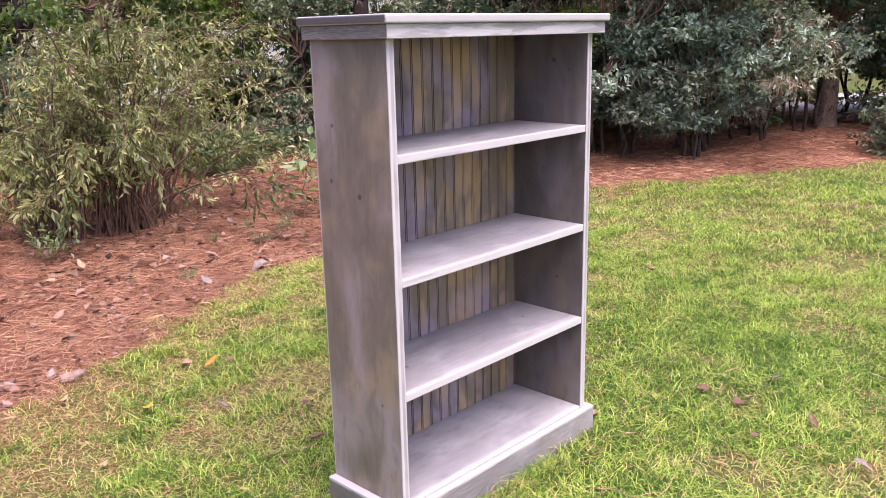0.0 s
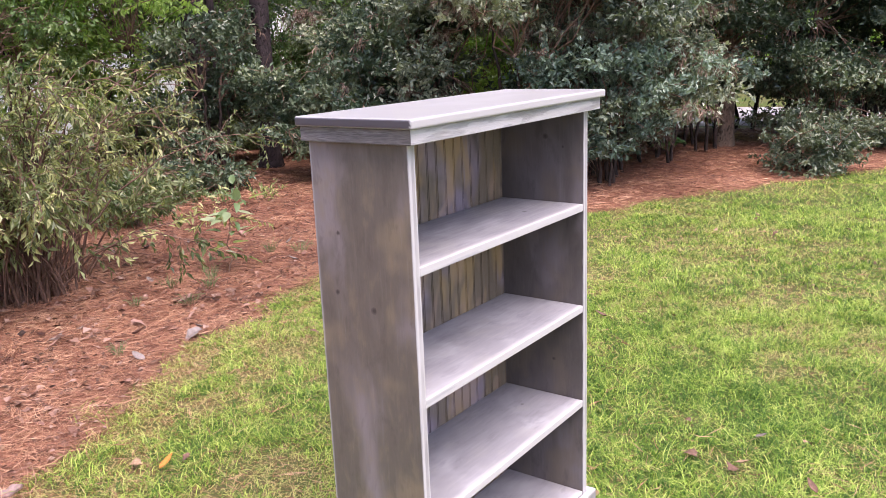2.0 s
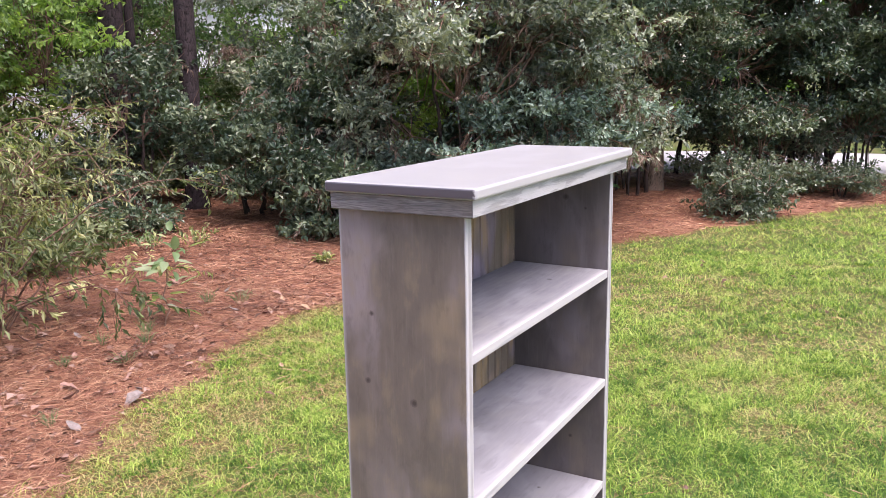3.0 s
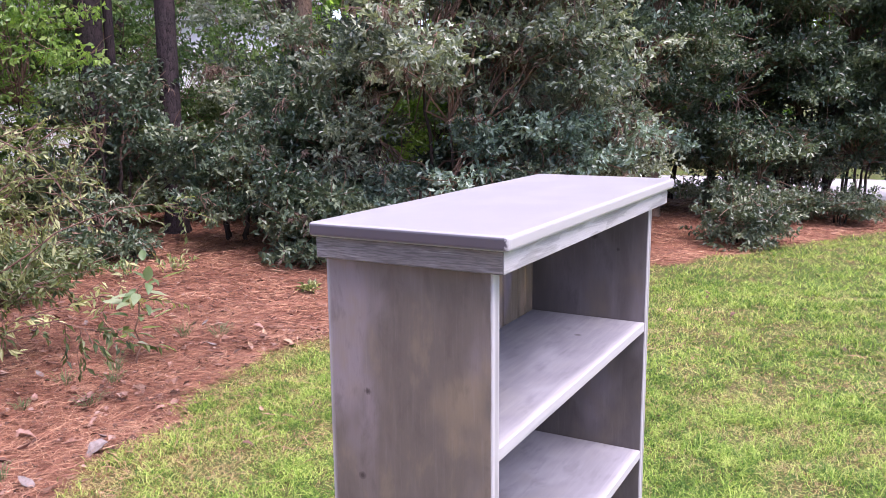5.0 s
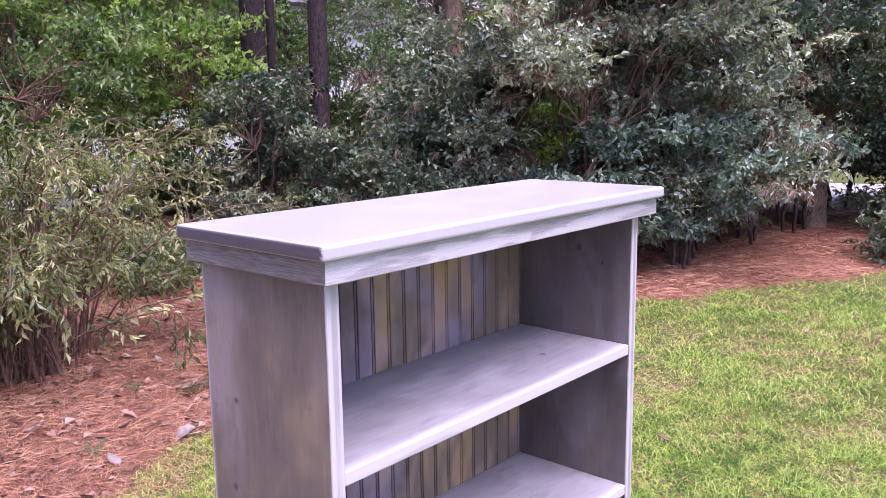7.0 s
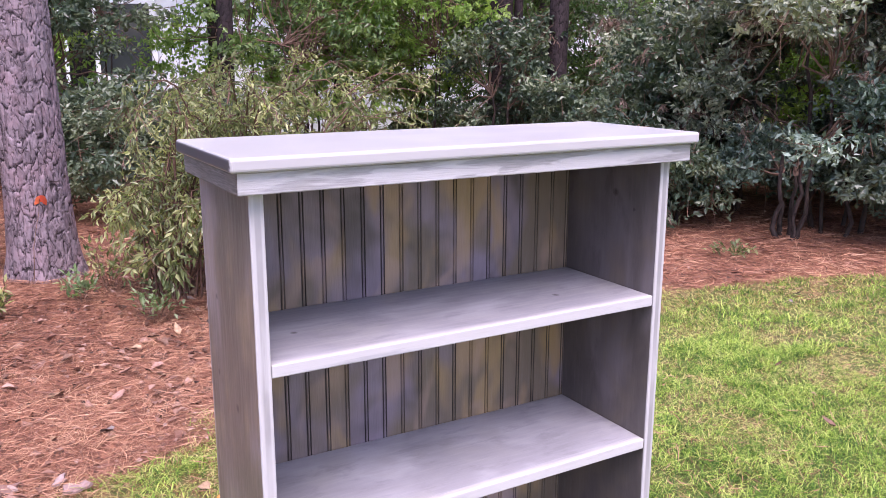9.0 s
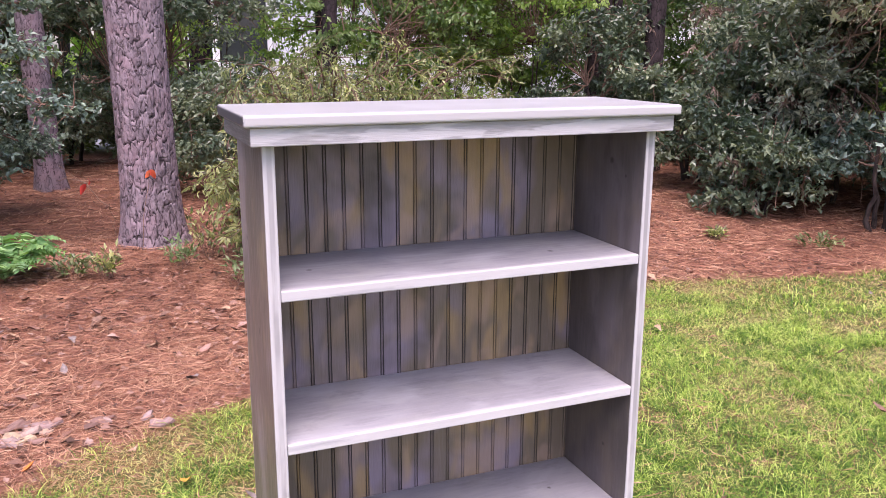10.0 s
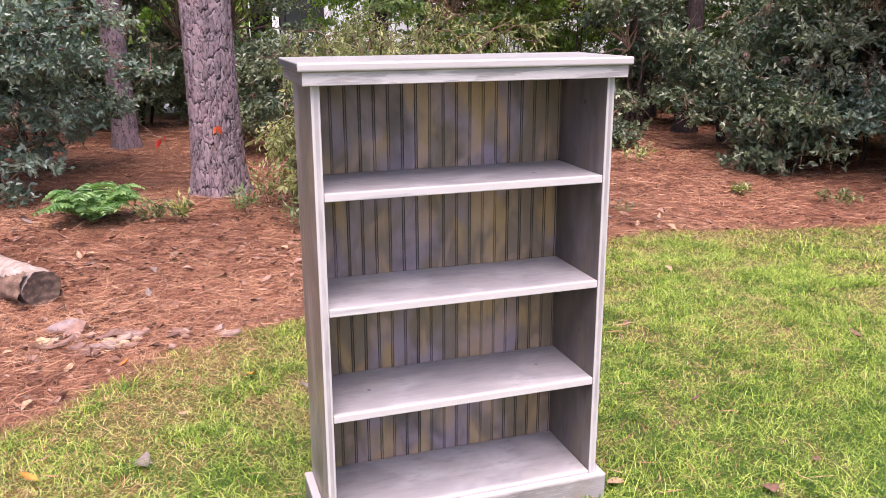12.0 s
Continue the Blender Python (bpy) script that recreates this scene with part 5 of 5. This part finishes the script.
# ---- the log ----
def build_log():
    rng = np.random.default_rng(8)
    end, far_end, r = np.array([-1.25, 2.13, 0.074]), np.array([-2.04, 3.2, 0.095]), 0.084
    log = tagged(empty("log", *end[:2], 0.0), "cut pine log with peeling pale wood and rough bark", "log")
    g = height_at(end[0], end[1])
    axis = unit(far_end - end)
    a = unit(np.cross(axis, [0, 0, 1.0]))
    b = np.cross(a, axis)
    nu, na = 60, 48
    U, A = np.meshgrid(np.linspace(0, 1, nu), np.linspace(0, 2 * np.pi, na, endpoint=False), indexing="ij")
    long = np.linalg.norm(far_end - end)
    rough = value_noise(U * 14, A * 2.2, 3) * 0.014 + value_noise(U * 40, A * 6, 4) * 0.008
    rad = r + rough - 0.008
    pale = plain_material("weathered_pale_wood", (0.19, 0.145, 0.122), (0.37, 0.305, 0.275), 20.0, 0.85, 0.5)
    bark = plain_material("log_bark", (0.07, 0.045, 0.036), (0.22, 0.14, 0.105), 22.0, 0.95, 0.8)
    cut = Nodes("cut_end_wood")
    rings = cut.add("ShaderNodeTexWave", Vector=cut.coord(), Scale=9.0, Distortion=3.0)
    rings.wave_type = "RINGS"
    grime = cut.noise(cut.coord(), 25.0, 4.0)
    cut.done(cut.mix(cut.ranged(grime, 0.35, 0.65), cut.mix(rings.outputs[1], (0.10, 0.07, 0.056), (0.20, 0.14, 0.11)), (0.06, 0.046, 0.043)), 0.9, 0.2)
    c = end + (0, 0, g) - np.array([end[0], end[1], 0])

    def skin(radius, lo, hi):
        V = c + axis * (U * long)[..., None] + radius[..., None] * (np.cos(A)[..., None] * a + np.sin(A)[..., None] * b)
        i, j = np.meshgrid(np.arange(nu - 1), np.arange(na), indexing="ij")
        j2 = (j + 1) % na
        F = np.stack([i * na + j, i * na + j2, (i + 1) * na + j2, (i + 1) * na + j], -1)
        ragged = (value_noise(U * 7, A * 0.0, 13) - 0.5) * 0.9
        mid = (A[:-1] > lo + ragged[:-1]) & (A[:-1] < hi)
        return V.reshape(-1, 3), F[mid].reshape(-1, 4)
    V, F = skin(rad, -1, 9)
    part("wood", arrays("wood", V, F, None, True), pale, log, "pale peeled wood")
    V, F = skin(rad + 0.020 * np.clip(value_noise(U * 15 + 4, A * 4, 6) * 2 - 0.4, 0.15, 1) + 0.006, 2.25, 5.9)
    part("bark", arrays("bark", V, F, None, True), bark, log, "rough brown bark")
    V = [c] + [c + rad[0, k] * 1.0 * (math.cos(t) * a + math.sin(t) * b) - axis * 0.002 for k, t in enumerate(A[0])]
    V[0] = c + axis * 0.006
    part("cut_end", arrays("cut_end", np.array(V), np.array([(0, 1 + (k + 1) % na, 1 + k) for k in range(na)])), cut.mat, log, "grey-brown sawn end")


build_log()


# ---- fallen leaves and bark flakes ----
LEAF_LOOKS = {
    "orange": ((0.42, 0.11, 0.02), (0.66, 0.24, 0.05), "curled orange leaf lying on the ground"),
    "yellow": ((0.36, 0.19, 0.025), (0.56, 0.34, 0.06), "small yellow leaf lying on the ground"),
    "tan": ((0.24, 0.15, 0.09), (0.42, 0.29, 0.19), "dry tan leaf lying on the ground"),
    "pink": ((0.21, 0.115, 0.09), (0.34, 0.21, 0.17), "faded pinkish-brown leaf lying on the ground"),
    "grey": ((0.12, 0.096, 0.088), (0.245, 0.205, 0.19), "curled grey dead leaf lying on the ground"),
    "brown": ((0.09, 0.05, 0.035), (0.20, 0.115, 0.08), "crumpled dark brown leaf lying on the ground"),
}
LEAF_MATERIALS = {key: plain_material(key + "_dead_leaf", a, b, 60.0, 0.65, 0.4) for key, (a, b, _) in LEAF_LOOKS.items()}
LEAF_SHAPES = [leaf_mesh("fallen_leaf", 0.075, 0.04, 0.5, 0.5, fold=0.5, seed=1), leaf_mesh("fallen_leaf", 0.085, 0.05, -0.55, 0.5, fold=0.35, lobes=0.22, seed=2), leaf_mesh("fallen_leaf", 0.07, 0.034, 0.9, 0.5, fold=0.9, seed=3),
               leaf_mesh("fallen_leaf", 0.08, 0.055, 0.25, 0.5, fold=-0.4, lobes=0.3, seed=4)]
LEAF_KINDS = {}


def fallen_leaf(x, y, look_key, size, turn, k):
    key = (look_key, k % 4)
    if key not in LEAF_KINDS:
        LEAF_KINDS[key] = LEAF_SHAPES[k % 4].copy()
        LEAF_KINDS[key].materials.append(LEAF_MATERIALS[look_key])
    ob = new("fallen_leaf", LEAF_KINDS[key])
    in_bed = bed_amount(np.array([x]), np.array([y]))[0]
    z = height_at(x, y) + (0.012 if in_bed > 0.5 else 0.026) + (0.02 * size if k % 4 == 1 else 0.0)
    ob.matrix_world = pose(x, y, z, (k * 37) % 18 - 9, (k * 53) % 20 - 10, turn) @ Matrix.Scale(size, 4)
    tagged(ob, LEAF_LOOKS[look_key][2], "leaf", "fallen leaves")


PLACED = [(-0.13, 1.27, "orange", 1.0), (-0.45, 1.06, "yellow", 0.9), (-0.26, 0.91, "grey", 0.7), (-0.12, 1.41, "tan", 0.8), (-0.23, 0.55, "brown", 0.9), (-0.11, 0.72, "brown", 0.8), (1.93, 0.66, "brown", 0.9), (0.87, -0.13, "brown", 0.9), (0.84, -0.27, "tan", 0.8),
          (1.05, -0.42, "tan", 0.6), (0.77, -0.52, "brown", 0.8), (0.64, -0.41, "brown", 0.6), (0.47, 0.03, "tan", 1.1), (0.64, -0.66, "grey", 0.7), (-0.91, 1.38, "orange", 0.8), (-0.82, 0.54, "grey", 1.1), (-1.09, 0.54, "orange", 0.9), (-1.17, 1.11, "tan", 0.8),
          (-1.1, 1.16, "pink", 1.0), (-0.6, 1.37, "tan", 0.6), (0.45, 2.18, "grey", 1.2), (0.82, 2.25, "grey", 1.5), (0.28, 2.9, "grey", 1.2), (0.57, 2.17, "tan", 0.6)]
for k, (x, y, look_key, size) in enumerate(PLACED):
    fallen_leaf(x, y, look_key, size * 0.8, (k * 77) % 360, k)
_rng = np.random.default_rng(99)
for k in range(280):
    x, y = _rng.uniform(-1.9, 2.4), _rng.uniform(0.9, 4.0)
    if bed_amount(np.array([x]), np.array([y]))[0] > 0.5 and math.hypot(x + 0.33, y - 4.1) > 0.3:
        fallen_leaf(x, y, ("pink", "pink", "tan", "pink", "grey", "brown", "tan")[k % 7], _rng.uniform(0.4, 0.95), _rng.uniform(0, 360), k)
for k in range(34):
    x, y = _rng.uniform(-1.4, 4.5), _rng.uniform(-0.9, 2.3)
    if bed_amount(np.array([x]), np.array([y]))[0] < 0.3 and not (abs(x) < 0.5 and -0.12 < y < 0.36):
        fallen_leaf(x, y, ("tan", "brown", "brown", "brown", "grey", "tan")[k % 6], _rng.uniform(0.3, 0.6), _rng.uniform(0, 360), k)


def bark_flake(x, y, size, turn, seed, material):
    rng = np.random.default_rng(seed)
    n = 11
    ang = np.linspace(0, 2 * np.pi, n, endpoint=False) + rng.normal(0, 0.15, n)
    rad = size * rng.uniform(0.4, 1.0, n)
    bm = bmesh.new()
    low = [bm.verts.new((r * math.cos(t) * 1.3, r * math.sin(t) * 0.8, 0.14 * (r * math.cos(t)) ** 2 / size)) for r, t in zip(rad, ang)]
    top = [bm.verts.new((v.co.x * 0.93, v.co.y * 0.93, 0.005 + 0.16 * (v.co.x ** 2) / size + 0.12 * (v.co.y ** 2) / size)) for v in low]
    for i in range(n):
        bm.faces.new((low[i], low[(i + 1) % n], top[(i + 1) % n], top[i]))
    bm.faces.new(top), bm.faces.new(low[::-1])
    ob = part("bark_flake", bm, material)
    ob.matrix_world = pose(x, y, height_at(x, y) + 0.012, rng.uniform(-14, 14), rng.uniform(-10, 10), turn)
    tagged(ob, "flat pinkish-grey flake of shed pine bark", "bark flake", "bark flakes by the log")


def flake_material():
    """Shed bark: each flake its own pinkish, lilac-grey or tan."""
    n = Nodes("shed_bark")
    v = n.noise(n.coord(), 40.0, 5.0, 0.7)
    own = n.ramp(n.chance(), [(0.0, (0.15, 0.085, 0.068)), (0.35, (0.30, 0.185, 0.155)), (0.6, (0.30, 0.235, 0.235)), (0.85, (0.40, 0.29, 0.23)), (1.0, (0.50, 0.40, 0.24))])
    n.bump(v, 0.5, 0.003)
    return n.done(n.mix(n.ranged(v, 0.3, 0.7, 0.0, 0.6), own, (0.10, 0.06, 0.05)), 0.85, 0.25)


M_FLAKE = flake_material()
for k in range(24):
    bark_flake(-1.06 + _rng.normal(0, 0.12), 1.67 + _rng.normal(0, 0.10), _rng.uniform(0.022, 0.075), _rng.uniform(0, 360), 700 + k, M_FLAKE)
for k in range(9):
    bark_flake(-0.69 + _rng.normal(0, 0.09), 1.60 + _rng.normal(0, 0.05), _rng.uniform(0.02, 0.045), _rng.uniform(0, 360), 740 + k, M_FLAKE)
